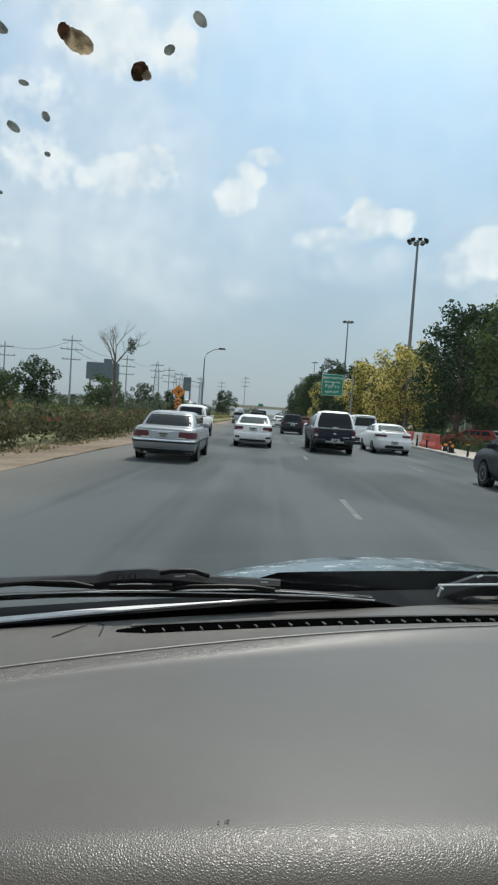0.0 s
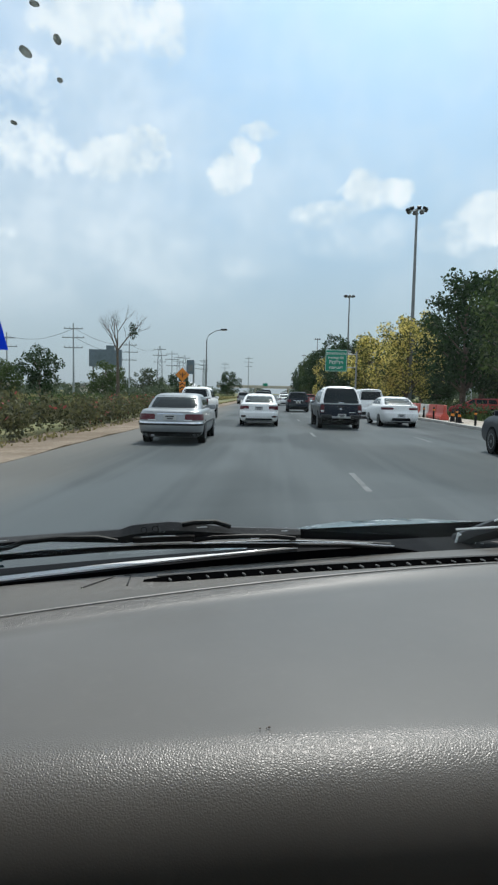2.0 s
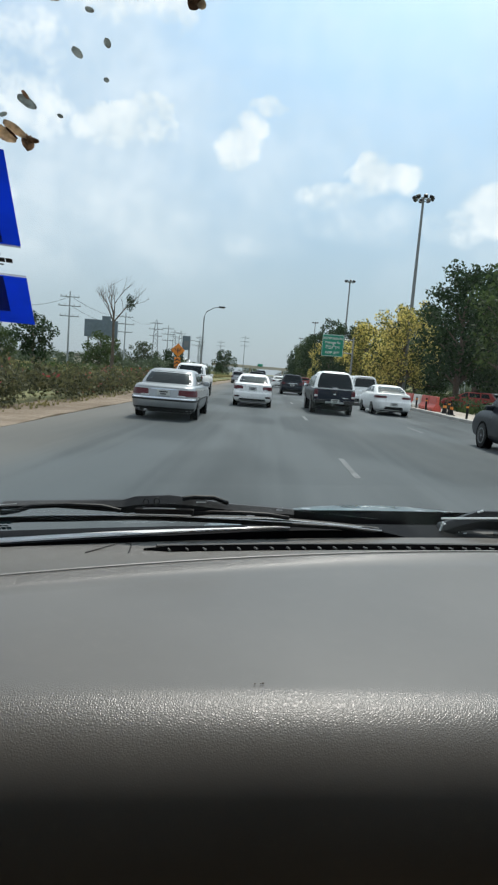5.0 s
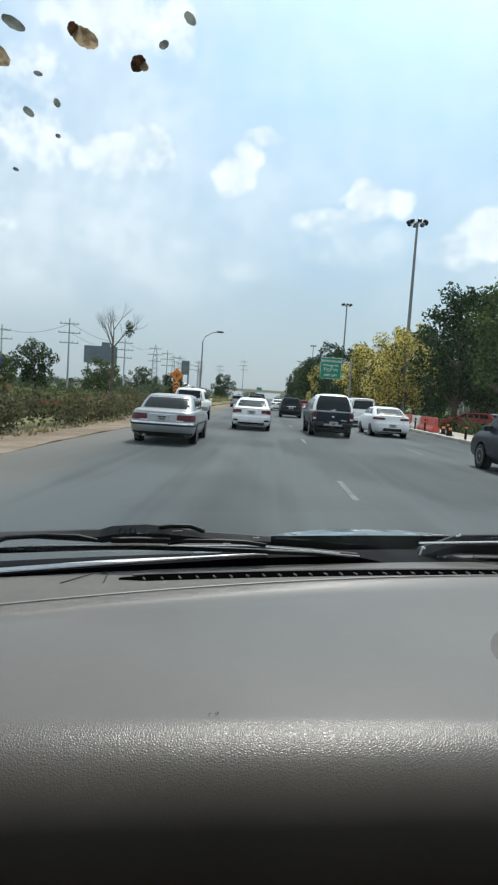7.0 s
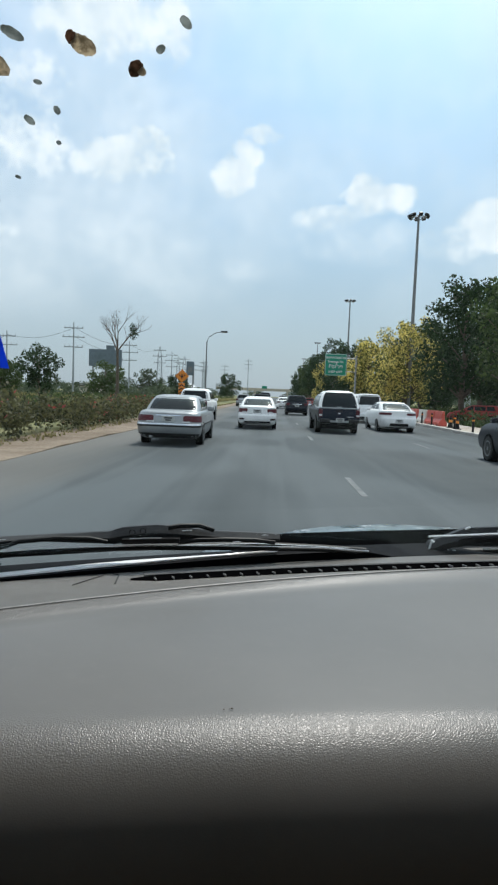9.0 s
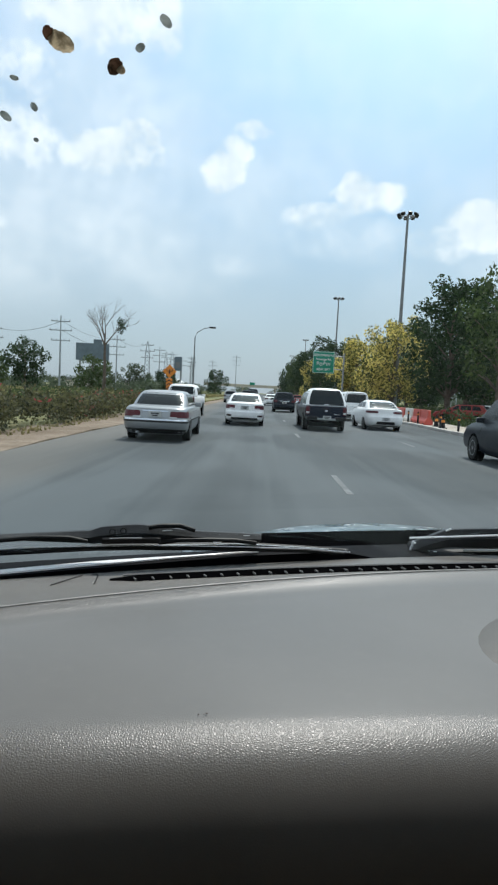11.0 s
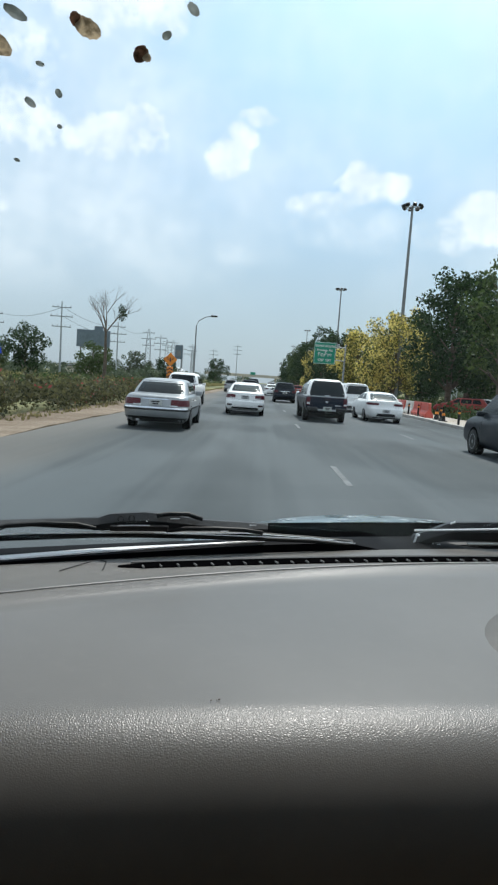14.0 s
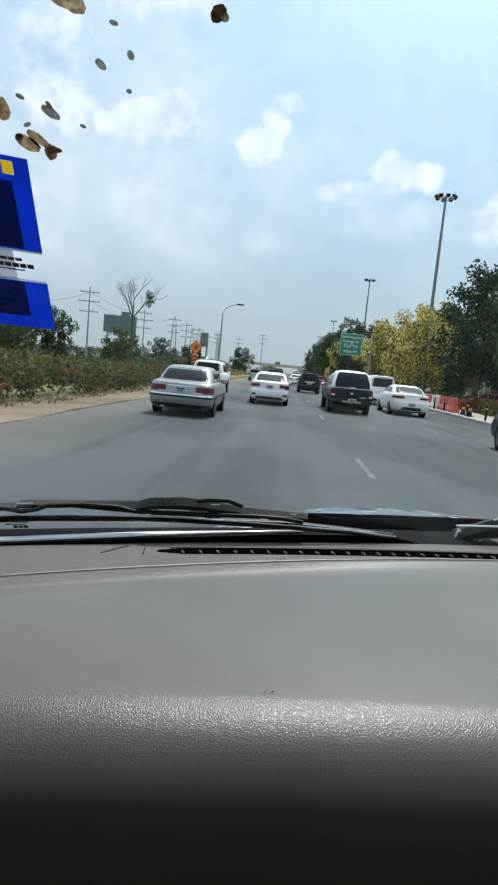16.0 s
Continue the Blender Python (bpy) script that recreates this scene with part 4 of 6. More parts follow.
def small_sedan(at, turn):
    c = thing("sedan", "white compact sedan with swept red lamps on the road", "car", at, turn)
    L = [(0.2, 0.22, 4.2, 0.72, 0.2), (0.28, 0.0, 4.36, 0.81, 0.28), (0.4, -0.09, 4.4, 0.85, 0.34), (0.52, -0.11, 4.42, 0.865, 0.36), (0.62, -0.1, 4.4, 0.868, 0.36), (0.67, -0.05, 4.36, 0.868, 0.36), (0.72, -0.01, 4.3, 0.866, 0.36),
         (0.84, 0.0, 4.15, 0.86, 0.38), (0.94, 0.01, 3.9, 0.848, 0.4), (1.0, 0.0, 3.7, 0.835, 0.4), (1.025, 0.03, 3.6, 0.815, 0.4), (1.04, 0.12, 3.55, 0.79, 0.38)]
    U = [(1.03, 0.3, 3.5, 0.785, 0.34), (1.1, 0.42, 3.3, 0.77, 0.34), (1.2, 0.6, 3.05, 0.74, 0.34), (1.3, 0.82, 2.8, 0.7, 0.34), (1.38, 1.02, 2.6, 0.65, 0.32), (1.43, 1.2, 2.46, 0.6, 0.3), (1.46, 1.4, 2.3, 0.52, 0.26), (1.478, 1.65, 2.1, 0.36, 0.18)]
    shell(c, "body", "white_paint", L)
    shell(c, "cabin", "white_paint", U)
    patch(c, "rear_window", "car_glass", U, -0.68, 0.68, 1.075, 1.4, 0.006, 0.11, "dark tinted rear window", 6, 12, 0.04)
    flank_panes(c, U, [((1.0, 1.85), (1.4, 1.85)), ((1.93, 3.0), (1.93, 2.45))], 1.08, 1.37)
    front_pane(c, 0.62, 0.46, 3.42, 2.52, 1.06, 1.42)
    pair(c, "tail_lamp", "red_lamp", L, 0.46, 1.1, 0.76, 0.93, proud=0.012, taper=-0.03, corner=0.05)
    pair(c, "reverse_lamp", "clear_lamp", L, 0.5, 0.68, 0.765, 0.8, proud=0.016)
    pair(c, "bumper_vent", "black", L, 0.58, 0.86, 0.42, 0.5, proud=0.008, corner=0.04)
    pair(c, "reflector", "red_lamp", L, 0.66, 0.8, 0.45, 0.475, proud=0.014)
    patch(c, "diffuser", "black", L, -0.62, 0.62, 0.25, 0.37, 0.008, 0.04, "", 3, 12)
    patch(c, "boot_trim", "chrome", L, -0.4, 0.4, 0.915, 0.94, 0.014, 0, "", 2, 6)
    patch(c, "boot_seam", "ink", L, -0.62, 0.62, 0.7, 0.705, 0.003, 0, "", 1, 12)
    number_plate(c, -0.03, 0.82)
    mirrors(c, 0.8, 2.85, 1.05, "white_paint")
    running_gear(c, 0.775, 0.85, 3.4, 0.305, 0.2, 4.4)
    return c


def sport_sedan(at, turn):
    c = thing("sedan", "white sporty sedan with a boot spoiler and dark rear window", "car", at, turn)
    L = [(0.19, 0.2, 4.3, 0.74, 0.2), (0.27, 0.0, 4.46, 0.83, 0.28), (0.38, -0.09, 4.52, 0.87, 0.34), (0.52, -0.12, 4.55, 0.885, 0.36), (0.66, -0.1, 4.52, 0.89, 0.36), (0.72, -0.04, 4.46, 0.885, 0.36), (0.82, -0.01, 4.3, 0.88, 0.38),
         (0.94, 0.0, 4.0, 0.865, 0.4), (1.01, 0.01, 3.8, 0.845, 0.4), (1.035, 0.06, 3.7, 0.82, 0.4), (1.045, 0.18, 3.6, 0.8, 0.38)]
    U = [(1.03, 0.4, 3.6, 0.79, 0.34), (1.1, 0.52, 3.4, 0.775, 0.34), (1.2, 0.72, 3.15, 0.745, 0.34), (1.3, 0.95, 2.9, 0.7, 0.34), (1.37, 1.14, 2.7, 0.65, 0.32), (1.42, 1.34, 2.52, 0.58, 0.28), (1.45, 1.6, 2.3, 0.44, 0.22), (1.458, 1.85, 2.1, 0.24, 0.12)]
    shell(c, "body", "white_paint", L)
    shell(c, "cabin", "white_paint", U)
    patch(c, "rear_window", "car_glass", U, -0.7, 0.7, 1.07, 1.37, 0.006, 0.1, "dark tinted rear window", 6, 12, 0.04)
    flank_panes(c, U, [((1.1, 1.95), (1.5, 1.95)), ((2.03, 3.15), (2.03, 2.6))], 1.08, 1.35)
    front_pane(c, 0.64, 0.46, 3.5, 2.6, 1.06, 1.41)
    pair(c, "tail_lamp", "red_lamp", L, 0.36, 1.12, 0.83, 0.94, proud=0.012, corner=0.06)
    patch(c, "bumper_grille", "black", L, -0.46, 0.46, 0.3, 0.44, 0.008, 0.04, "", 3, 12)
    patch(c, "lower_valance", "rubber", L, -0.95, 0.95, 0.2, 0.29, 0.006, 0, "", 2, 16)
    number_plate(c, -0.125, 0.56)
    strip(c, "boot_spoiler", "white_paint", 0, 0.07, 1.11, 1.35, 0.14, 0.03, 0.012)
    for s in (-1, 1):
        strip(c, "spoiler_foot", "white_paint", s * 0.5, 0.1, 1.07, 0.05, 0.1, 0.07, 0.01)
    mirrors(c, 0.83, 2.95, 1.05, "white_paint")
    running_gear(c, 0.79, 0.95, 3.55, 0.32, 0.21, 4.5)
    return c


def canopy_pickup(at, turn):
    c = thing("pickup_truck", "blue-black pickup truck with a white-edged canopy over its bed", "pickup truck", at, turn)
    L = [(0.5, 0.1, 5.0, 0.84, 0.1), (0.6, 0.0, 5.2, 0.89, 0.12), (0.8, -0.01, 5.25, 0.91, 0.13), (0.98, 0.0, 5.2, 0.91, 0.13), (1.06, 0.02, 5.05, 0.89, 0.13), (1.09, 0.06, 4.9, 0.87, 0.12)]
    K = [(1.085, 0.02, 2.05, 0.88, 0.14), (1.14, 0.03, 2.05, 0.88, 0.16), (1.3, 0.11, 2.03, 0.85, 0.2), (1.5, 0.22, 2.0, 0.8, 0.22), (1.66, 0.31, 1.98, 0.74, 0.22), (1.77, 0.39, 1.95, 0.67, 0.22), (1.83, 0.48, 1.9, 0.57, 0.2), (1.86, 0.62, 1.8, 0.42, 0.16), (1.87, 0.9, 1.5, 0.18, 0.08)]
    U = [(1.08, 1.98, 4.3, 0.85, 0.2), (1.3, 2.0, 4.0, 0.81, 0.2), (1.5, 2.02, 3.75, 0.76, 0.2), (1.64, 2.06, 3.58, 0.7, 0.2), (1.71, 2.16, 3.45, 0.6, 0.18), (1.74, 2.4, 3.2, 0.4, 0.14)]
    shell(c, "body", "blue_black", L)
    canopy = shell(c, "canopy", "white_paint", K, "white bed canopy with rounded edges")
    patch(canopy, "canopy_window", "car_glass", K, -0.79, 0.79, 1.13, 1.775, 0.008, 0.16, "large dark canopy window", 8, 14, 0.05)
    flank_panes(c, K, [((0.34, 1.95), (0.62, 1.9))], 1.14, 1.72)
    shell(c, "cabin", "blue_black", U)
    flank_panes(c, U, [((2.2, 2.95), (2.25, 2.95)), ((3.03, 4.0), (3.03, 3.55))], 1.14, 1.6)
    strip(canopy, "canopy_handle", "chrome", 0, 0.03, 1.15, 0.22, 0.06, 0.04, 0.01)
    patch(c, "canopy_sill", "silver_paint", K, -0.86, 0.86, 1.09, 1.12, 0.014, 0, "", 1, 14)
    patch(c, "tailgate", "blue_black", L, -0.7, 0.7, 0.62, 1.05, 0.014, 0, "", 4, 8)
    strip(c, "tailgate_handle", "black", 0, -0.03, 0.99, 0.26, 0.03, 0.07, 0.01)
    strip(c, "badge", "chrome", 0, -0.03, 0.88, 0.11, 0.012, 0.06, 0.01)
    strip(c, "badge_bar", "chrome", 0.48, -0.028, 0.74, 0.26, 0.01, 0.035, 0.004)
    for s in (-1, 1):
        tail = strip(c, "tail_lamp", "red_lamp", s * 0.8, 0.005, 0.88, 0.16, 0.06, 0.34, 0.025)
        strip(tail, "reverse_lamp", "clear_lamp", s * 0.8, -0.025, 0.79, 0.13, 0.02, 0.08, 0.01)
        strip(c, "bumper_end", "black", s * 0.62, -0.1, 0.56, 0.46, 0.22, 0.15, 0.03)
        strip(c, "mud_flap", "rubber", s * 0.78, 0.62, 0.36, 0.24, 0.02, 0.3, 0.005)
    strip(c, "bumper_step", "steel", 0, -0.11, 0.53, 0.8, 0.18, 0.08, 0.02)
    strip(c, "tow_bar", "black", 0, -0.08, 0.43, 0.1, 0.2, 0.08, 0.02)
    number_plate(c, -0.21, 0.6, 0.02)
    mirrors(c, 0.88, 3.7, 1.15, "chrome")
    running_gear(c, 0.795, 1.05, 4.15, 0.37, 0.25, 5.1)
    return c


def open_pickup(at, turn):
    c = thing("pickup_truck", "white double-cab pickup truck with an open bed", "pickup truck", at, turn)
    L = [(0.48, 0.1, 5.1, 0.86, 0.12), (0.6, 0.0, 5.25, 0.91, 0.15), (0.85, -0.02, 5.3, 0.93, 0.16), (1.04, -0.01, 5.2, 0.925, 0.16), (1.12, 0.02, 5.0, 0.9, 0.15), (1.14, 0.06, 4.9, 0.87, 0.13)]
    U = [(1.12, 1.58, 4.45, 0.87, 0.2), (1.3, 1.62, 4.15, 0.84, 0.22), (1.5, 1.68, 3.85, 0.79, 0.22), (1.66, 1.76, 3.62, 0.73, 0.22), (1.75, 1.86, 3.5, 0.64, 0.2), (1.79, 2.02, 3.3, 0.48, 0.18), (1.8, 2.3, 3.0, 0.2, 0.1)]
    shell(c, "body", "white_paint", L)
    shell(c, "cabin", "white_paint", U)
    patch(c, "rear_window", "car_glass", U, -0.74, 0.74, 1.24, 1.66, 0.006, 0.1, "dark tinted rear window", 6, 12, 0.04)
    flank_panes(c, U, [((1.95, 2.85), (2.05, 2.85)), ((2.93, 4.0), (2.93, 3.6))], 1.2, 1.62)
    strip(c, "bed_floor", "black", 0, 0.8, 1.15, 1.5, 1.35, 0.02, 0.005)
    for s in (-1, 1):
        strip(c, "bed_rail", "black", s * 0.82, 0.8, 1.16, 0.07, 1.5, 0.05, 0.02)
        strip(c, "tail_lamp", "red_lamp", s * 0.83, 0.0, 0.95, 0.13, 0.06, 0.34, 0.025)
    patch(c, "tailgate", "white_paint", L, -0.72, 0.72, 0.66, 1.1, 0.014, 0, "", 4, 8)
    strip(c, "tailgate_handle", "black", 0, -0.04, 1.04, 0.22, 0.03, 0.07, 0.01)
    strip(c, "tailgate_rail", "black", 0, 0.03, 1.145, 1.5, 0.09, 0.04, 0.012)
    strip(c, "rear_bumper", "chrome", 0, -0.12, 0.57, 1.7, 0.2, 0.16, 0.04, "bright rear bumper")
    number_plate(c, -0.23, 0.6)
    mirrors(c, 0.9, 3.7, 1.2, "white_paint")
    running_gear(c, 0.815, 1.1, 4.25, 0.38, 0.25, 5.2)
    return c


def wagon(at, turn, mat, label, width=0.9, roof=1.68, length=4.5, kind_name="suv", category="car", lamp_z=0.98, slope=0.35):
    """A tall two-box car with an upright back."""
    c = thing(kind_name, label, category, at, turn)
    w, e = width, length
    h = roof - 1.02
    L = [(0.24, 0.16, e - 0.2, w - 0.12, 0.2), (0.34, -0.04, e - 0.04, w - 0.04, 0.2), (0.46, -0.1, e, w - 0.01, 0.2), (0.6, -0.11, e, w, 0.2), (0.66, -0.06, e - 0.02, w, 0.2), (0.72, -0.01, e - 0.05, w, 0.2),
         (0.88, 0.0, e - 0.2, w - 0.005, 0.2), (0.98, 0.01, e - 0.5, w - 0.02, 0.2), (1.03, 0.03, e - 0.8, w - 0.04, 0.2)]
    U = [(1.025, 0.03, e - 0.85, w - 0.042, 0.2), (1.02 + 0.2 * h, 0.04 + 0.14 * slope, e - 1.05, w - 0.065, 0.2), (1.02 + 0.45 * h, 0.05 + 0.36 * slope, e - 1.3, w - 0.105, 0.2), (1.02 + 0.7 * h, 0.06 + 0.62 * slope, e - 1.55, w - 0.16, 0.2),
         (1.02 + 0.86 * h, 0.06 + 0.8 * slope, e - 1.7, w - 0.21, 0.2), (1.02 + 0.94 * h, 0.04 + 0.9 * slope, e - 1.82, w - 0.26, 0.19), (roof - 0.006, 0.1 + slope, e - 2.0, w - 0.36, 0.2), (roof + 0.01, 0.5 + slope, e - 2.3, w - 0.6, 0.12)]
    shell(c, "body", mat, L)
    shell(c, "cabin", mat, U)
    patch(c, "rear_window", "car_glass", U, -(w - 0.14), w - 0.14, 1.02 + 0.2 * h, 1.02 + 0.82 * h, 0.006, 0.1, "dark tinted rear window", 6, 12, 0.04)
    m = e * 0.5
    flank_panes(c, U, [((0.5, 1.15), (0.65, 1.15)), ((1.23, m), (1.23, m)), ((m + 0.08, e - 1.3), (m + 0.08, e - 1.75))], 1.02 + 0.14 * h, 1.02 + 0.8 * h)
    front_pane(c, w - 0.2, w - 0.34, e - 0.92, e - 1.68, 1.09, roof - 0.06)
    pair(c, "tail_lamp", "red_lamp", L, w - 0.3, w + 0.1, lamp_z - 0.14, min(1.03, lamp_z + 0.12), proud=0.012, corner=0.03)
    patch(c, "bumper_trim", "black", L, -0.8, 0.8, 0.28, 0.44, 0.008, 0.03, "", 3, 12)
    patch(c, "tailgate_trim", "chrome", L, -0.42, 0.42, 0.925, 0.96, 0.012, 0, "", 1, 6)
    patch(c, "tailgate_seam", "ink", L, -(w - 0.22), w - 0.22, 0.68, 0.687, 0.004, 0, "", 1, 10)
    strip(c, "roof_spoiler", mat, 0, 0.02 + slope, roof - 0.05, 1.5 * (w - 0.3), 0.22, 0.04, 0.015)
    for s in (-1, 1):
        strip(c, "roof_rail", "black", s * (w - 0.32), e * 0.42, roof + 0.005, 0.04, e * 0.34, 0.03, 0.012)
    number_plate(c, -0.03, 0.82)
    mirrors(c, w - 0.06, e - 1.4, 1.1, mat)
    running_gear(c, w - 0.103, 0.85, e - 0.95, 0.34, 0.23, e - 0.1)
    return c


SILVER = (-2.87, 16.8)
old_sedan((SILVER[0], SILVER[1], 0), 0.6)
small_sedan((-0.6, 27.0, 0), 0)
canopy_pickup((2.95, 26.0, 0), 0.8)
open_pickup((-4.25, 31.5, 0), -0.5)
wagon((2.15, 50, 0), 0, "dark_grey", "dark grey crossover with a chrome tailgate strip", 0.9, 1.66, 4.5)
wagon((-0.95, 58, 0), 0, "dark_grey", "dark crossover following the traffic ahead", 0.9, 1.7, 4.5)
sport_sedan((6.15, 29.0, 0), 1.5)
wagon((6.35, 39.0, 0), 1, "white_paint", "pearl white tall people carrier with a dark rear window", 0.92, 1.9, 4.85, "minivan", "van", 1.0, 0.25)
wagon((6.8, 12.5, 0), 0.5, "dark_grey", "dark grey tall off-road car in the next lane", 0.92, 1.78, 4.7)
small_sedan((1.6, 75, 0), 0)
wagon((5.9, 92, 0), 0, "red_paint", "dark red hatchback far ahead on the road", 0.85, 1.5, 4.0, "hatchback", "car")
wagon((-1.0, 96, 0), 0, "blue_black", "dark van far ahead in the queue", 0.95, 2.1, 5.0, "minivan", "van")
wagon((2.3, 118, 0), 0, "silver_paint", "silver people carrier far ahead in the queue", 0.9, 1.8, 4.6, "minivan", "van")
wagon((-3.9, 82, 0), 0, "silver_paint", "silver crossover far ahead near the shoulder", 0.9, 1.65, 4.4)


# ---- plants ----
RNG = np.random.default_rng(7)


def leaf_cloud(centres, radii, per, size, rng, flat=1.0):
    """Small folded leaf blades scattered through clumps; returns vertices and faces."""
    verts, faces = [], []
    for c, r in zip(centres, radii):
        n = int(per * (r ** 2))
        d = rng.normal(size=(n, 3))
        d /= np.linalg.norm(d, axis=1)[:, None] + 1e-9
        p = np.asarray(c) + d * (r * rng.random(n) ** 0.4)[:, None] * np.array([1, 1, flat])
        a = rng.normal(size=(n, 3))
        a /= np.linalg.norm(a, axis=1)[:, None]
        b = np.cross(a, rng.normal(size=(n, 3)))
        b /= np.linalg.norm(b, axis=1)[:, None] + 1e-9
        s = size * rng.uniform(0.6, 1.4, n)[:, None]
        base = len(verts)
        quad = np.stack([p - a * s, p + b * s * 0.55, p + a * s, p - b * s * 0.55], 1).reshape(-1, 3)
        verts.extend(map(tuple, quad))
        faces.extend((base + 4 * k, base + 4 * k + 1, base + 4 * k + 2, base + 4 * k + 3) for k in range(n))
    return verts, faces


def tree(name, label, at, height, spread, leaf, seed, low=0.28, clumps=46, per=170, size=0.13, sparse=1.0, lean=0.0, crown_name="crown"):
    """Trunk, forking limbs and a crown of many small leaves with an uneven outline."""
    rng = np.random.default_rng(seed)
    t = thing(name, label, "tree", at)
    h0 = height * low
    bm = bmesh.new()
    tr = 0.018 * height + 0.06
    tube(bm, [(0, 0, -0.15), (0.02, 0.01, h0 * 0.5), (lean * 0.3, 0.03, h0), (lean * 0.7, 0.0, height * 0.62), (lean, 0.1, height * 0.88)], [tr * 1.35, tr, tr * 0.85, tr * 0.45, tr * 0.12], 9)
    centres, radii = [], []
    for k in range(clumps):
        f = (k + 0.5) / clumps
        z = h0 * 0.85 + (height - h0 * 0.85) * f ** 0.9
        env = spread * (0.45 + 0.75 * math.sin(math.pi * min(1, 0.12 + 0.86 * f))) * 0.8
        ang = 2.4 * k + rng.uniform(-0.5, 0.5)
        rad = env * rng.uniform(0.25, 1.0)
        c = (lean * f + rad * math.cos(ang), rad * math.sin(ang), z + rng.uniform(-0.4, 0.4))
        centres.append(c)
        radii.append(spread * rng.uniform(0.16, 0.33) * (1.15 - 0.4 * f))
        if k % 2 == 0 and f < 0.9:
            zs = max(h0 * 0.7, z - rad * 0.9)
            fs = zs / height
            bx = lean * fs
            r0 = tr * 0.5 * (1.1 - fs)
            mid = (bx * 0.5 + c[0] * 0.5, c[1] * 0.45, (zs + c[2]) / 2 + 0.1 * rad)
            tube(bm, [(bx, 0, zs), mid, c], [r0, r0 * 0.6, r0 * 0.2], 5)
    part("trunk", bm, "bark", t, "", True)
    v, f = leaf_cloud(centres, radii, per * sparse, size, rng)
    raw(crown_name, v, f, leaf, t)
    return t


G = "trees along the road"
# right-hand row, from near to far
ROW = [
    ("tree", "tall thin-leaved tree with bare twigs by the road", (16.6, 42.0), 10.8, 3.6, "leaf_mid", 3, 0.3, 0.42),
    ("tree", "broad dark green tree with thick leaf clumps by the road", (15.4, 49.5), 10.8, 4.5, "leaf_dark", 4, 0.24, 1.05),
    ("tree", "tall dark green tree behind the roadside row", (18.8, 55.0), 12.0, 4.2, "leaf_dark", 44, 0.24, 1.1),
    ("tree", "yellow-blossoming tree with thin leaves beside the pavement", (15.0, 68.0), 10.2, 4.3, "leaf_gold", 5, 0.22, 1.0),
    ("tree", "yellow-blossoming round tree beside the road", (13.9, 88.0), 9.6, 4.5, "leaf_gold", 6, 0.22, 1.2),
    ("tree", "dark green tree in the roadside row", (13.6, 104.0), 11.0, 4.0, "leaf_dark", 8, 0.2, 1.3),
    ("tree", "tall dark green tree in the roadside row", (12.3, 122.0), 13.0, 3.8, "leaf_dark", 10, 0.2, 1.3),
    ("tree", "yellow-green tree in the roadside row", (12.6, 138.0), 9.5, 4.2, "leaf_gold", 9, 0.2, 1.3),
    ("tree", "dark green tree in the roadside row", (12.2, 155.0), 12.5, 4.5, "leaf_dark", 11, 0.2, 1.3),
    ("tree", "dark green tree in the roadside row", (11.9, 180.0), 12.5, 4.8, "leaf_mid", 12, 0.18, 1.2),
    ("tree", "dark green tree in the roadside row", (11.6, 210.0), 12.0, 5.0, "leaf_dark", 13, 0.18, 1.2),
    ("tree", "dark green tree in the roadside row", (11.6, 250.0), 12.0, 5.0, "leaf_dark", 14, 0.18, 1.2),
    ("tree", "broad dark green tree beside the pavement", (18.6, 76.0), 10.8, 5.2, "leaf_dark", 19, 0.18, 1.4),
    ("tree", "leafy green tree behind the roadside row", (22.5, 60.0), 10.0, 4.0, "leaf_mid", 15, 0.2, 0.9),
    ("tree", "dark green tree behind the roadside row", (22.0, 82.0), 9.0, 4.2, "leaf_dark", 16, 0.2, 1.1),
    ("tree", "dark green tree behind the roadside row", (21.0, 110.0), 9.0, 4.5, "leaf_mid", 17, 0.2, 1.1),
]
for name, label, (x, y), h, s, leaf, seed, low, dens in ROW:
    size = 0.15 if y < 80 else 0.2
    tagged(tree(name, label, (x, y, 0.0), h, s, leaf, seed, low, 54, 165 if y < 80 else 90, size, dens), group=G)
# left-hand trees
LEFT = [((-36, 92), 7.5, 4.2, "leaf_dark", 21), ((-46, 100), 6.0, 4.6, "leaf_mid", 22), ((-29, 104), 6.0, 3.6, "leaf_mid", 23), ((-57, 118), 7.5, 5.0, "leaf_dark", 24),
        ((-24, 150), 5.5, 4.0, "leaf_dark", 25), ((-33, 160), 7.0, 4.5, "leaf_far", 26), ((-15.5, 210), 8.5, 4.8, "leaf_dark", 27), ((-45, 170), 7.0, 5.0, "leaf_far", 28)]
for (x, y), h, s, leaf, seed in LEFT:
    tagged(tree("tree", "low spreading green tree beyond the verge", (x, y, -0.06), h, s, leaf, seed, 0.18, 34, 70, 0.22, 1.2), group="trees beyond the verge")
# bare tree with one dark clump left in it
bare = thing("bare_tree", "leafless tree with one dark nest-like clump", "tree", (-19.2, 74.0, -0.06))
bm = bmesh.new()
rng = np.random.default_rng(31)
tube(bm, [(0, 0, -0.1), (0.08, 0, 1.8), (0.0, 0.05, 5.2)], [0.2, 0.16, 0.11], 8)


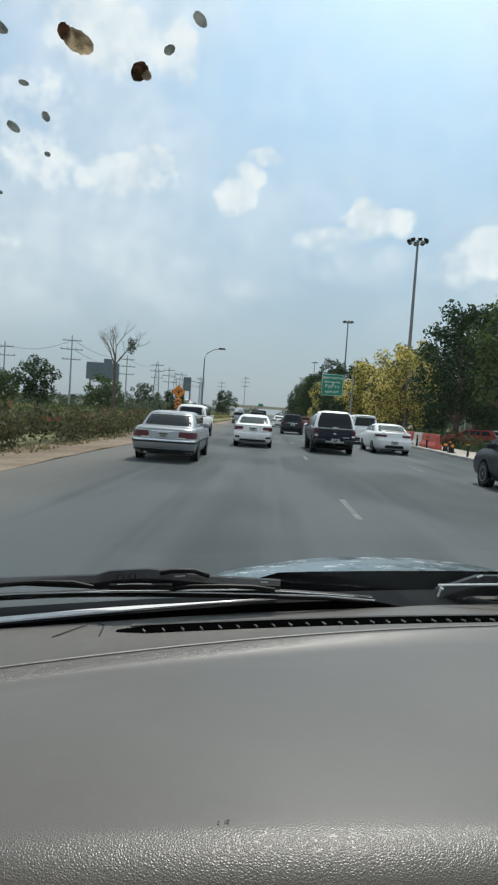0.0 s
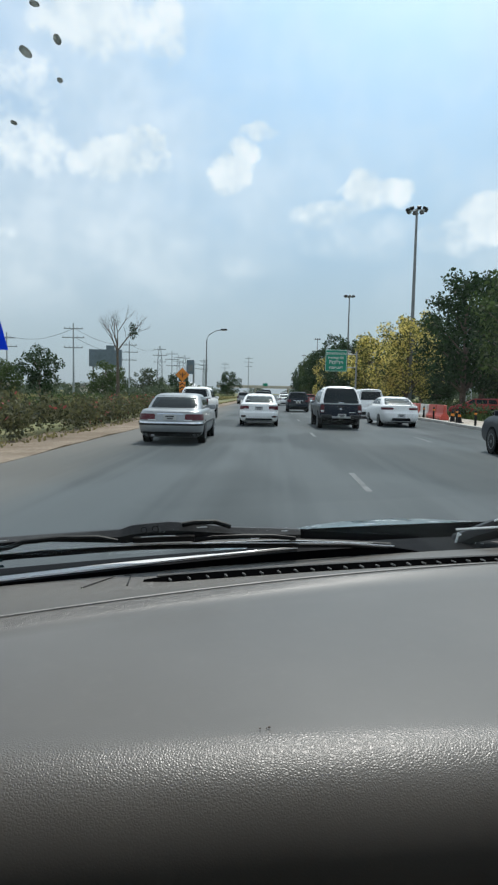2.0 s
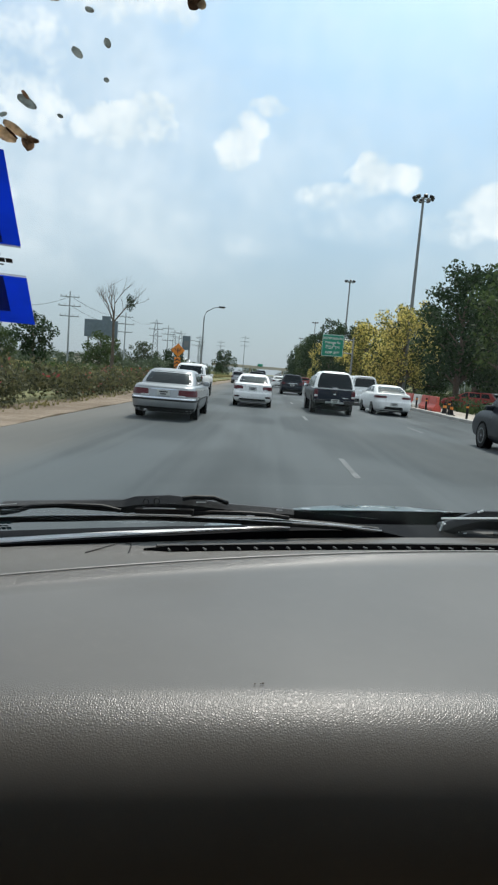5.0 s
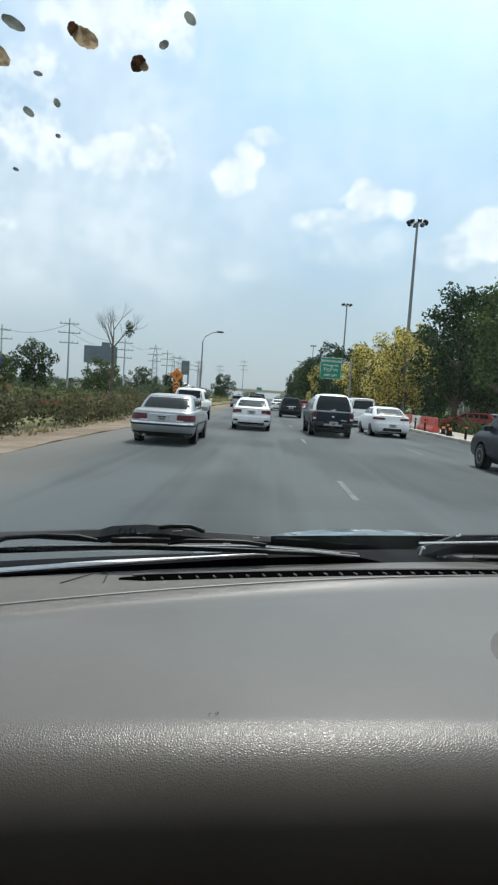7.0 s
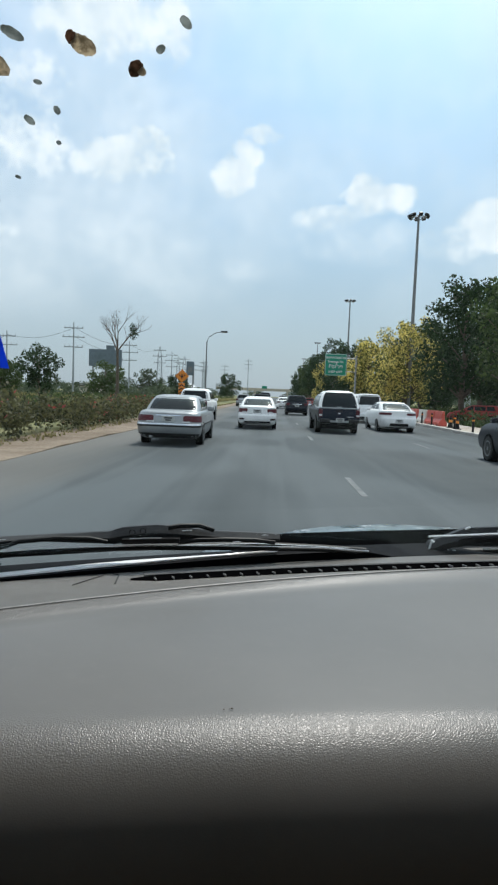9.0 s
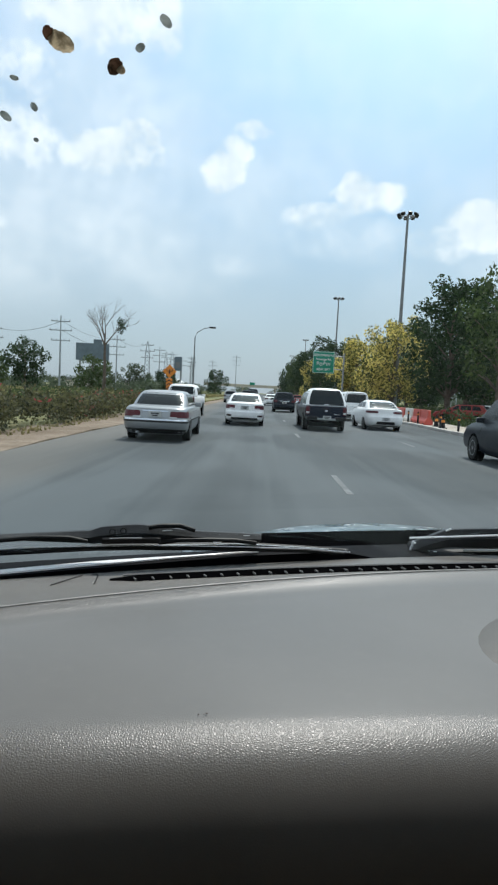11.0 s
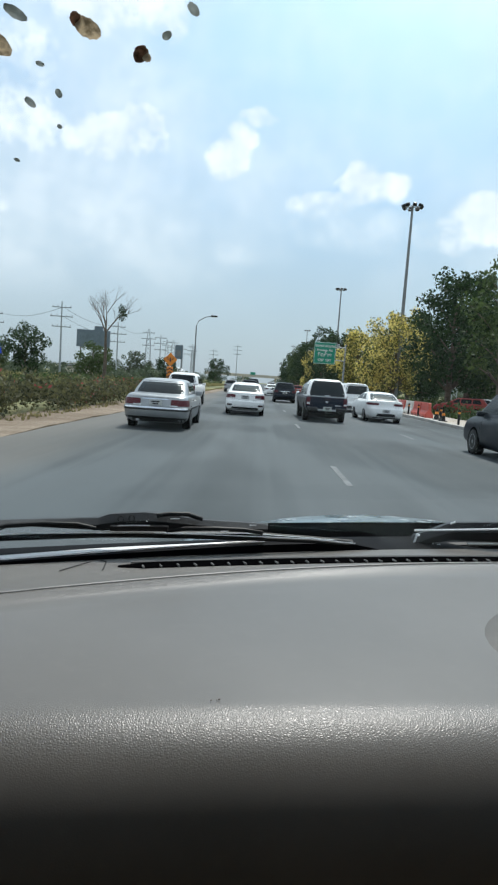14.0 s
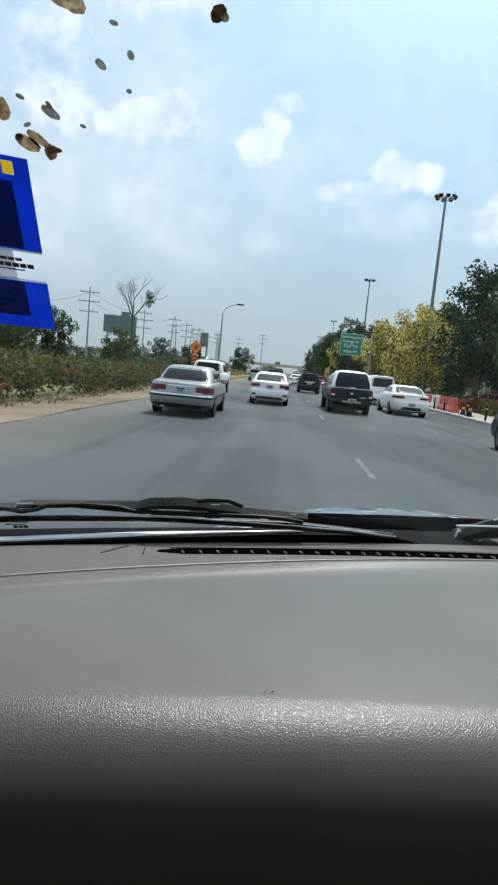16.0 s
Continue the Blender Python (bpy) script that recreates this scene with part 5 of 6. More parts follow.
def twigs(start, direction, length, radius, depth):
    """A limb that bends a little and forks into finer ones."""
    d = Vector(direction).normalized()
    bend = Vector((rng.uniform(-0.2, 0.2), rng.uniform(-0.2, 0.2), rng.uniform(-0.05, 0.25)))
    mid = Vector(start) + d * length * 0.5 + bend * length * 0.2
    end = mid + (d + bend).normalized() * length * 0.5
    tube(bm, [tuple(start), tuple(mid), tuple(end)], [radius, radius * 0.75, radius * 0.5], 5 if depth > 1 else 4)
    if depth == 0:
        return
    for k in range(3):
        turn = Vector((rng.uniform(-0.75, 0.75), rng.uniform(-0.75, 0.75), rng.uniform(-0.15, 0.4)))
        twigs(mid if k == 2 else end, d + turn, length * rng.uniform(0.55, 0.75), radius * 0.5, depth - 1)


for dx, dy, dz in ((-0.55, 0.1, 1.0), (0.1, -0.2, 1.1), (0.6, 0.15, 0.95), (-0.15, 0.5, 1.0)):
    twigs((0.0, 0.05, 5.0), (dx, dy, dz), 1.75, 0.08, 4)
part("trunk", bm, "bark", bare)
v, f = leaf_cloud([(1.5, 0, 6.6), (1.55, 0.1, 7.1), (1.45, 0, 7.4)], [0.55, 0.5, 0.36], 420, 0.09, rng)
raw("clump", v, f, "leaf_dark", bare)
bare.scale = (1.28, 1.28, 1.28)

# hedge of bougainvillea along the left verge, scrub and grass behind it
rng = np.random.default_rng(41)
centres, radii = [], []
for k in range(330):
    y = 12 + 46 * (k / 330) ** 1.15
    centres.append((-8.0 + rng.uniform(-0.9, 0.75) + 0.25 * math.sin(y * 0.9), y, 0.3 + rng.uniform(0, 0.75) * (0.8 + 0.3 * math.sin(y * 0.37 + 1))))
    radii.append(rng.uniform(0.35, 0.62))
v, f = leaf_cloud(centres, radii, 300, 0.075, rng)
tagged(raw("hedge", v, f, "leaf_hedge"), "low uneven hedge with a few red blossoms on the verge", "hedge", kind="stuff")
centres, radii = [], []
for k in range(420):
    y = 24 + 190 * (k / 420) ** 1.3
    centres.append((-14 - 26 * rng.random() ** 1.3, y, 0.2 + rng.uniform(0, 0.5)))
    radii.append(rng.uniform(0.4, 1.0))
v, f = leaf_cloud(centres, radii, 60, 0.15, rng, 0.7)
tagged(raw("scrub", v, f, "leaf_mid"), "scattered green scrub on the dry field", "scrub", kind="stuff")
centres, radii = [], []
for k in range(300):
    y = 26 + 150 * (k / 300) ** 1.3
    centres.append((13.2 + 14 * rng.random() ** 1.2, y, 0.2 + rng.uniform(0, 0.5)))
    radii.append(rng.uniform(0.4, 0.9))
v, f = leaf_cloud(centres, radii, 90, 0.13, rng, 0.8)
tagged(raw("undergrowth", v, f, "leaf_mid"), "green undergrowth behind the pavement", "scrub", kind="stuff")


def grass(name, label, x0, x1, y0, y1, count, height, seed, mat="leaf_dry"):
    """Tufts of upright blades."""
    g = np.random.default_rng(seed)
    yy = y0 + (y1 - y0) * g.random(count) ** 1.5
    xx = x0 + (x1 - x0) * g.random(count)
    verts, faces = [], []
    for x, y in zip(xx, yy):
        for b in range(4):
            a, h = g.uniform(0, 6.28), height * g.uniform(0.5, 1.3)
            w, dx, dy = 0.035 + y * 0.0006, 0.18 * math.cos(a), 0.18 * math.sin(a)
            base = len(verts)
            verts += [(x - w * math.sin(a), y + w * math.cos(a), -0.06), (x + w * math.sin(a), y - w * math.cos(a), -0.06), (x + dx * h * 2, y + dy * h * 2, h - 0.06)]
            faces.append((base, base + 1, base + 2))
    return tagged(raw(name, verts, faces, mat), label, "grass", kind="stuff")


grass("dry_grass", "dry yellowish grass on the open field", -60, -10.5, 18, 200, 12000, 0.55, 51)
grass("verge_grass", "short dry grass at the edge of the shoulder", -7.5, -6.7, 8, 120, 900, 0.13, 52)
grass("green_grass", "rough green grass behind the pavement", 12.4, 34, 20, 160, 8000, 0.5, 53, "leaf_mid")

# far woods that close the view on both sides, haze tinted into their leaves
rng = np.random.default_rng(61)
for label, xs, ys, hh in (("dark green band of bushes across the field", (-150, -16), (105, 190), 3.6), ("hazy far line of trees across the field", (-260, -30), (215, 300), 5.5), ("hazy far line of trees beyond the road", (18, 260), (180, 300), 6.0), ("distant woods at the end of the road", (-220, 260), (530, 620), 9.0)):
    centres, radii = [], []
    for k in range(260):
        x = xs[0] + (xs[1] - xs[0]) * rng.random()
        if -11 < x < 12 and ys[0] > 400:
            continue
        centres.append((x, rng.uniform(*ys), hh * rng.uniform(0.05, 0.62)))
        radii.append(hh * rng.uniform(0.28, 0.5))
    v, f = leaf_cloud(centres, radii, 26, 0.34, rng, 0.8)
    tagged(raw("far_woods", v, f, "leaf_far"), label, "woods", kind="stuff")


# ---- poles, signs and roadside things ----
def high_mast(at, height, turn=0.0):
    p = thing("high_mast_lamp", "tall grey mast with a ring of floodlights on top", "street lamp", at, turn, "high masts along the road")
    bm = bmesh.new()
    tube(bm, [(0, 0, 0), (0, 0, height * 0.5), (0, 0, height)], [0.26, 0.19, 0.12], 12)
    part("mast", bm, "pole", p, "", True)
    bm = bmesh.new()
    tube(bm, [(0.75 * math.cos(2 * math.pi * k / 16), 0.75 * math.sin(2 * math.pi * k / 16), height - 0.15) for k in range(17)], 0.05, 6)
    for k in range(4):
        a = math.pi / 2 * k
        tube(bm, [(0, 0, height - 0.05), (0.75 * math.cos(a), 0.75 * math.sin(a), height - 0.15)], 0.04, 6)
    part("lamp_ring", bm, "pole", p, "", True)
    for k in range(8):
        a = 2 * math.pi * k / 8
        bm = bmesh.new()
        box(bm, 0, 0, 0, 0.34, 0.42, 0.34, 0.06, pose(1.0 * math.cos(a), 1.0 * math.sin(a), height - 0.02, 0, 28, math.degrees(a)))
        part("floodlight", bm, "black", p, "", True)
    bm = bmesh.new()
    box(bm, 0, 0, 0.1, 0.7, 0.7, 0.35, 0.04)
    part("footing", bm, "concrete", p)
    return p


for x, y, h in ((15.3, 68.0, 21.8), (16.0, 131.0, 22.6), (16.8, 232.0, 22.6), (16.8, 330.0, 22.6)):
    high_mast((x, y, -0.05), h)


def street_lamp(at, height, reach):
    p = thing("street_lamp", "grey curved street lamp on the verge", "street lamp", at)
    bm = bmesh.new()
    tube(bm, [(0, 0, 0), (0, 0, height * 0.5), (0, 0, height * 0.86), (reach * 0.15, 0, height * 0.93), (reach * 0.6, 0, height * 0.985), (reach, 0, height)], [0.12, 0.095, 0.07, 0.06, 0.05, 0.045], 10)
    part("pole", bm, "pole", p, "", True)
    bm = bmesh.new()
    box(bm, reach + 0.3, 0, height + 0.02, 0.85, 0.36, 0.2, 0.07)
    part("lamp_head", bm, "black", p, "", True)
    bm = bmesh.new()
    box(bm, reach + 0.32, 0, height - 0.09, 0.5, 0.26, 0.05, 0.02)
    part("lens", bm, "clear_lamp", p)


street_lamp((-8.6, 78.0, -0.06), 9.6, 1.9)


def power_pole(at, height, arms, lattice=False, turn=0.0):
    p = thing("power_pole", "thin grey power pole with cross arms, paled for distance haze", "power pole", at, turn, "power poles across the field")
    bm = bmesh.new()
    if lattice:
        for sx in (-0.55, 0.55):
            tube(bm, [(sx * 1.6, 0, 0), (sx, 0, height * 0.75), (sx * 0.2, 0, height)], [0.14, 0.11, 0.08], 6)
        for k in range(9):
            z = height * (0.08 + 0.085 * k)
            tube(bm, [(-0.8 + 0.03 * k, 0, z), (0.8 - 0.03 * k, 0, z + height * 0.085)], 0.06, 4)
            tube(bm, [(0.8 - 0.03 * k, 0, z), (-0.8 + 0.03 * k, 0, z + height * 0.085)], 0.06, 4)
    else:
        tube(bm, [(0, 0, 0), (0, 0, height)], [0.2, 0.1], 8)
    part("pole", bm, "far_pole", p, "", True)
    for z, w in arms:
        bm = bmesh.new()
        box(bm, 0, 0, z, w, 0.16, 0.16, 0.02)
        for s in (-0.46, 0.46, 0.2, -0.2):
            tube(bm, [(s * w, 0, z), (s * w, 0, z + 0.35)], 0.06, 6)
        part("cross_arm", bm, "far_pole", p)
    return p


for x, y, h, lat in ((-36, 108, 13.5, 0), (-50, 112, 12.0, 0), (-33, 138, 13.0, 0), (-31, 165, 14.0, 1), (-29.5, 176, 13.5, 0), (-30, 205, 14.0, 1), (-28, 215, 12.5, 0), (-27.5, 240, 15.0, 0),
                     (-33, 290, 17.0, 1), (-21, 265, 15.0, 0), (-36, 320, 17.0, 0), (-10.5, 262, 17.5, 0), (-74, 145, 13.0, 0), (-40, 255, 17.0, 1), (42, 150, 11.5, 0), (66, 205, 17.0, 1), (50, 190, 10.0, 0)):
    power_pole((x, y, -0.06), h, [(h - 1.0, 3.4), (h - 2.6, 4.0)] + ([(h - 4.4, 3.4)] if h > 12.5 else []), bool(lat), random.uniform(-14, 14))
# wires between the nearer poles
wires = thing("power_line", "thin sagging wires between the poles", "wire", (0, 0, 0))
for (xa, ya, za), (xb, yb, zb) in (((-36, 108, 12.6), (-33, 138, 12.2)), ((-33, 138, 12.2), (-31, 165, 13.2)), ((-74, 145, 12.2), (-50, 112, 11.2)), ((-50, 112, 11.2), (-36, 108, 12.4)), ((-36, 108, 11), (-33, 138, 10.5))):
    bm = bmesh.new()
    tube(bm, [(xa + (xb - xa) * k / 10, ya + (yb - ya) * k / 10, za + (zb - za) * k / 10 - 1.1 * math.sin(math.pi * k / 10)) for k in range(11)], 0.03, 4)
    part("wire", bm, "rubber", wires)

# billboard seen from the back, with its frame
bb = thing("billboard", "blue-grey billboard on steel legs over the scrub", "billboard", (-33.5, 120.0, -0.06), 0)
bm = bmesh.new()
box(bm, 0, 0, 8.0, 6.6, 0.4, 3.4, 0.04)
part("panel", bm, "board", bb)
for s in (-2.6, 0, 2.6):
    bm = bmesh.new()
    tube(bm, [(s, 0.4, 0), (s, 0.4, 9.5)], 0.16, 8)
    part("leg", bm, "pole", bb, "", True)
bm = bmesh.new()
box(bm, 1.0, 0, 10.1, 1.7, 0.3, 0.8, 0.05)
part("top_ornament", bm, "board", bb)
for k in range(3):
    bm = bmesh.new()
    box(bm, -2 + 2 * k, -0.45, 6.25, 0.05, 0.7, 0.05)
    part("bracket", bm, "pole", bb)

# tall narrow sign on two legs
tw = thing("pylon_sign", "tall narrow dark sign on two legs", "sign", (-23.2, 170.0, -0.06))
bm = bmesh.new()
box(bm, 0, 0, 8.6, 2.1, 0.6, 3.9, 0.08)
part("panel", bm, "board", tw)
for s in (-0.8, 0.8):
    bm = bmesh.new()
    tube(bm, [(s, 0, 0), (s, 0, 6.9)], 0.16, 8)
    part("leg", bm, "pole", tw, "", True)
bm = bmesh.new()
box(bm, 0, -0.32, 8.3, 1.3, 0.05, 1.6, 0.02)
part("panel_mark", bm, "pole", tw)

# green direction sign on a bent arm
gs = thing("direction_sign", "green roadside direction sign with white writing", "road sign", (10.6, 84.0, 0.1), 0)
bm = bmesh.new()
tube(bm, [(0.9, 0, 0), (0.9, 0, 3.5), (0.9, 0, 7.4)], [0.16, 0.14, 0.11], 10)
part("post", bm, "steel", gs, "", True)
bm = bmesh.new()
for z in (5.2, 7.0):
    tube(bm, [(0.9, 0, z), (-1.8, 0, z)], 0.07, 8)
part("arm", bm, "steel", gs, "", True)
bm = bmesh.new()
box(bm, -1.9, -0.12, 6.1, 3.0, 0.06, 3.0, 0.02)
panel = part("panel", bm, "sign_green", gs)
bm = bmesh.new()
for dx, dz, sx, sz in ((0, 1.42, 2.9, 0.05), (0, -1.42, 2.9, 0.05), (-1.43, 0, 0.05, 2.84), (1.43, 0, 0.05, 2.84)):
    box(bm, -1.9 + dx, -0.155, 6.1 + dz, sx, 0.012, sz)
part("border", bm, "sign_white", panel)


def lettering(name, text, at, size, mat, parent, bold=0.0):
    """Words in the built-in font, as a mesh facing the traffic."""
    cu = bpy.data.curves.new(name, "FONT")
    cu.body, cu.size, cu.align_x, cu.align_y, cu.extrude, cu.offset = text, size, "CENTER", "CENTER", 0.006, bold
    tmp = new(name, cu)
    me = bpy.data.meshes.new_from_object(tmp.evaluated_get(bpy.context.evaluated_depsgraph_get()))
    bpy.data.objects.remove(tmp)
    bpy.data.curves.remove(cu)
    me.materials.clear()
    me.materials.append(M[mat])
    ob = new(name, me)
    ob.parent = parent
    ob.matrix_basis = pose(*at, 90, 0, 0)
    return ob


lettering("lettering", "\u0e2d\u0e2d\u0e01\u0e17\u0e32\u0e07\u0e02\u0e19\u0e32\u0e19", (-1.9, -0.158, 7.08), 0.5, "sign_white", panel, 0.01)
lettering("lettering", "Frontage Rd.", (-1.9, -0.158, 6.5), 0.42, "sign_white", panel, 0.01)
lettering("lettering", "\u0e0a\u0e34\u0e14\u0e0b\u0e49\u0e32\u0e22", (-1.9, -0.158, 5.85), 0.72, "sign_white", panel, 0.012)
lettering("lettering", "KEEP LEFT", (-1.9, -0.158, 5.12), 0.42, "sign_white", panel, 0.01)

# orange lane sign with chevrons below, on a striped post
osn = thing("merge_sign", "orange diamond warning sign over black chevrons", "road sign", (-8.7, 58.0, -0.06))
bm = bmesh.new()
tube(bm, [(0, 0.05, 0), (0, 0.05, 3.4)], 0.06, 8)
part("post", bm, "sign_white", osn, "", True)
bm = bmesh.new()
box(bm, 0, 0, 0, 0.95, 0.04, 0.95, 0.02, pose(0, 0, 3.2, 0, 45, 0))
part("diamond", bm, "sign_orange", osn)
bm = bmesh.new()
box(bm, 0, 0, 1.95, 0.6, 0.04, 1.15, 0.02)
chev = part("chevron_board", bm, "sign_orange", osn)
bm = bmesh.new()
for k in range(3):
    for s in (-1, 1):
        box(bm, 0, 0, 0, 0.36, 0.012, 0.1, 0, pose(s * 0.13, -0.03, 1.6 + 0.34 * k, 0, s * 35, 0))
part("chevron", bm, "ink", chev)
bm = bmesh.new()
tube(bm, [(0, -0.03, 2.95), (0, -0.03, 3.4)], 0.05, 6)
for s in (-1, 1):
    tube(bm, [(0, -0.03, 3.1), (s * 0.25, -0.03, 3.25), (s * 0.3, -0.03, 3.4)], 0.045, 6)
part("arrow", bm, "ink", osn)

# red and white plastic barriers, cones and bollards behind the kerb
def barrier(at, turn, mat):
    b = thing("plastic_barrier", "red plastic road barrier block" if mat == "barrier_red" else "white plastic road barrier block", "barrier", at, turn, "barriers along the pavement")
    bm = bmesh.new()
    rings = []
    for x in (-0.95, -0.9, 0.9, 0.95):
        e = 0.03 if abs(x) > 0.92 else 0
        rings.append([(x, -0.25 + e, 0), (x, -0.25 + e, 0.2), (x, -0.11 + e, 0.42), (x, -0.08 + e, 0.9 - e), (x, 0.08 - e, 0.9 - e), (x, 0.11 - e, 0.42), (x, 0.25 - e, 0.2), (x, 0.25 - e, 0)])
    loft(bm, rings)
    part("block", bm, mat, b)
    bm = bmesh.new()
    for s in (-0.5, 0.5):
        box(bm, s, 0, 0.05, 0.3, 0.53, 0.08, 0.01)
    part("foot_slot", bm, "ink", b)
    return b


for k in range(20):
    barrier((10.45 + 0.02 * k + random.uniform(-0.05, 0.05), 37.5 + 2.05 * k, 0.1), 90 + random.uniform(-4, 4), "barrier_white" if k % 4 == 2 else "barrier_red")
bm_posts = None
for k in range(8):
    b = thing("bollard", "short dark metal bollard in the pavement", "bollard", (9.95 + random.uniform(-0.03, 0.03), 20.5 + 3.1 * k if k < 5 else 25.5 + 2.4 * k, 0.1), 0, "bollards along the kerb")
    bm = bmesh.new()
    tube(bm, [(0, 0, -0.05), (0, 0, 0.7), (0, 0, 0.76)], [0.06, 0.06, 0.035], 10)
    part("post", bm, "rubber", b, "", True)
    bm = bmesh.new()
    tube(bm, [(0, 0, 0.56), (0, 0, 0.64)], 0.066, 10)
    part("band", bm, "sign_orange", b, "", True)


def cone(at):
    c = thing("traffic_cone", "dark rubber traffic cone with a dull orange band", "cone", at, 0, "cones by the barriers")
    bm = bmesh.new()
    tube(bm, [(0, 0, 0.04), (0, 0, 0.7)], [0.16, 0.03], 12)
    part("cone_body", bm, "rubber", c, "", True)
    bm = bmesh.new()
    tube(bm, [(0, 0, 0.32), (0, 0, 0.46)], [0.115, 0.085], 12)
    part("band", bm, "sign_orange", c, "", True)
    bm = bmesh.new()
    box(bm, 0, 0, 0.02, 0.4, 0.4, 0.04, 0.01)
    part("foot", bm, "ink", c)


for x, y in ((10.2, 33.2), (10.35, 34.9), (10.6, 79.2)):
    cone((x, y, 0.1))

# low concrete wall further on
wall = tagged(new("low_wall"), "low weathered concrete parapet behind the pavement", "wall", kind="structure")
bm = bmesh.new()
rings = []
for k in range(31):
    y = 84 + 3.4 * k
    rings.append([(12.2, y, 0.0), (12.2, y, 0.3), (12.3, y, 0.45), (12.32, y, 0.98), (12.55, y, 0.98), (12.57, y, 0.45), (12.67, y, 0.3), (12.67, y, 0.0)])
loft(bm, rings)
part("parapet", bm, "concrete", wall)

# steel guard rail on the left, past the hedge
rail = thing("guard_rail", "galvanised steel guard rail with short posts", "guard rail", (0, 0, 0))
bm = bmesh.new()
rings = []
for k in range(15):
    y = 36 + 3 * k
    x = -7.1
    rings.append([(x, y, 0.42), (x + 0.05, y, 0.48), (x + 0.05, y, 0.54), (x, y, 0.58), (x + 0.05, y, 0.62), (x + 0.05, y, 0.68), (x, y, 0.74), (x - 0.01, y, 0.74), (x - 0.01, y, 0.42)])
loft(bm, rings)
part("beam", bm, "steel", rail)
for k in range(15):
    bm = bmesh.new()
    box(bm, -7.19, 36 + 3 * k, 0.3, 0.1, 0.1, 0.86, 0.01)
    part("post", bm, "steel", rail)

# overpass across the end of the road
op = thing("overpass", "pale concrete overpass crossing the road far ahead", "bridge", (0, 505, -0.06))
bm = bmesh.new()
box(bm, 14, 0, 6.6, 120, 9, 1.4, 0.1)
part("deck", bm, "bridge", op)
bm = bmesh.new()
box(bm, 14, -4.6, 7.7, 120, 0.3, 0.9, 0.05)
part("parapet", bm, "bridge", op)
for x in (-40, -14, 13, 40, 64):
    bm = bmesh.new()
    tube(bm, [(x, 0, 0), (x, 0, 5.95)], 0.8, 10)
    part("pier", bm, "bridge", op, "", True)
bm = bmesh.new()
box(bm, -6, -4.9, 8.9, 4.2, 0.2, 2.2, 0.05)
part("sign_panel", bm, "sign_green", op)

# pale sheds across the field
for x, y, w, h in ((-44, 150, 9, 3.0), (-39, 185, 7, 3.2), (-58, 190, 12, 3.6), (-26.5, 190, 4, 4.2), (-66, 132, 10, 2.6)):
    s = thing("shed", "pale sheet-metal shed across the field", "shed", (x, y, -0.06), random.uniform(-20, 20), "sheds across the field")
    bm = bmesh.new()
    box(bm, 0, 0, h * 0.4, w, 5, h * 0.8, 0.03)
    part("wall", bm, "bridge", s)
    bm = bmesh.new()
    loft(bm, [[(-w * 0.54, -2.9, h * 0.8), (0, -2.9, h * 1.1), (w * 0.54, -2.9, h * 0.8), (0, -2.9, h * 1.04)], [(-w * 0.54, 2.9, h * 0.8), (0, 2.9, h * 1.1), (w * 0.54, 2.9, h * 0.8), (0, 2.9, h * 1.04)]])
    part("roof", bm, "roof_sheet", s)

# cars parked beyond the barriers
for (x, y), mat, label in (((17.5, 46), "red_paint", "red hatchback parked behind the barriers"), ((20.5, 52), "white_paint", "white hatchback parked behind the barriers")):
    wagon((x, y, -0.06), 70, mat, label, 0.85, 1.5, 4.0, "hatchback", "car")


# ---- on the windscreen ----
def screen_point(x, z, off=0.0):
    return Vector((x, screen_y(x, z) + off, z))


def screen_leaf(label, x, z, length, width, angle, mat, seed, curl=0.12, stem=False):
    """A dry leaf lying on the outside of the glass: pointed oval, veined and slightly curled."""
    r = random.Random(seed)
    up = (screen_point(x, z + 0.01) - screen_point(x, z - 0.01)).normalized()
    side = (screen_point(x + 0.01, z) - screen_point(x - 0.01, z)).normalized()
    out = side.cross(up).normalized()
    if out.y < 0:
        out = -out
    a = radians(angle)
    d, w = side * math.cos(a) + up * math.sin(a), -side * math.sin(a) + up * math.cos(a)
    c = screen_point(x, z, 0.003)
    bm = bmesh.new()
    rows = []
    n = 12
    for i in range(n + 1):
        t = i / n
        half = width / 2 * (math.sin(math.pi * (0.02 + 0.96 * t)) ** 0.48) * (1.08 - 0.16 * t) * r.uniform(0.91, 1.07) + 0.0002
        rows.append([c + d * (t - 0.5) * length + w * half * f + out * (0.0008 + curl * width * (abs(f) ** 1.6)) for f in (-1, -0.6, -0.15, 0, 0.15, 0.6, 1)])
    top = [[bm.verts.new(p + out * (0.0009 if k == 3 else 0.0005)) for k, p in enumerate(q)] for q in rows]
    low = [[bm.verts.new(p) for p in q] for q in rows]
    for g, flip in ((top, 0), (low, 1)):
        for p, q in zip(g, g[1:]):
            for k in range(6):
                quad = (p[k], p[k + 1], q[k + 1], q[k])
                bm.faces.new(quad if not flip else quad[::-1])
    for k0 in (0, 6):
        for i in range(n):
            bm.faces.new((top[i][k0], top[i + 1][k0], low[i + 1][k0], low[i][k0]))
    for k in range(6):
        bm.faces.new((top[0][k], low[0][k], low[0][k + 1], top[0][k + 1]))
        bm.faces.new((top[n][k], low[n][k], low[n][k + 1], top[n][k + 1]))
    if stem:
        tube(bm, [c - d * length * 0.5, c - d * length * 0.72 + w * width * 0.2 + out * 0.001], [0.0005, 0.0003], 5)
    ob = part("dry_leaf", bm, mat, None, "", True, 70)
    return tagged(ob, label, "leaf", group="leaves on the windscreen")


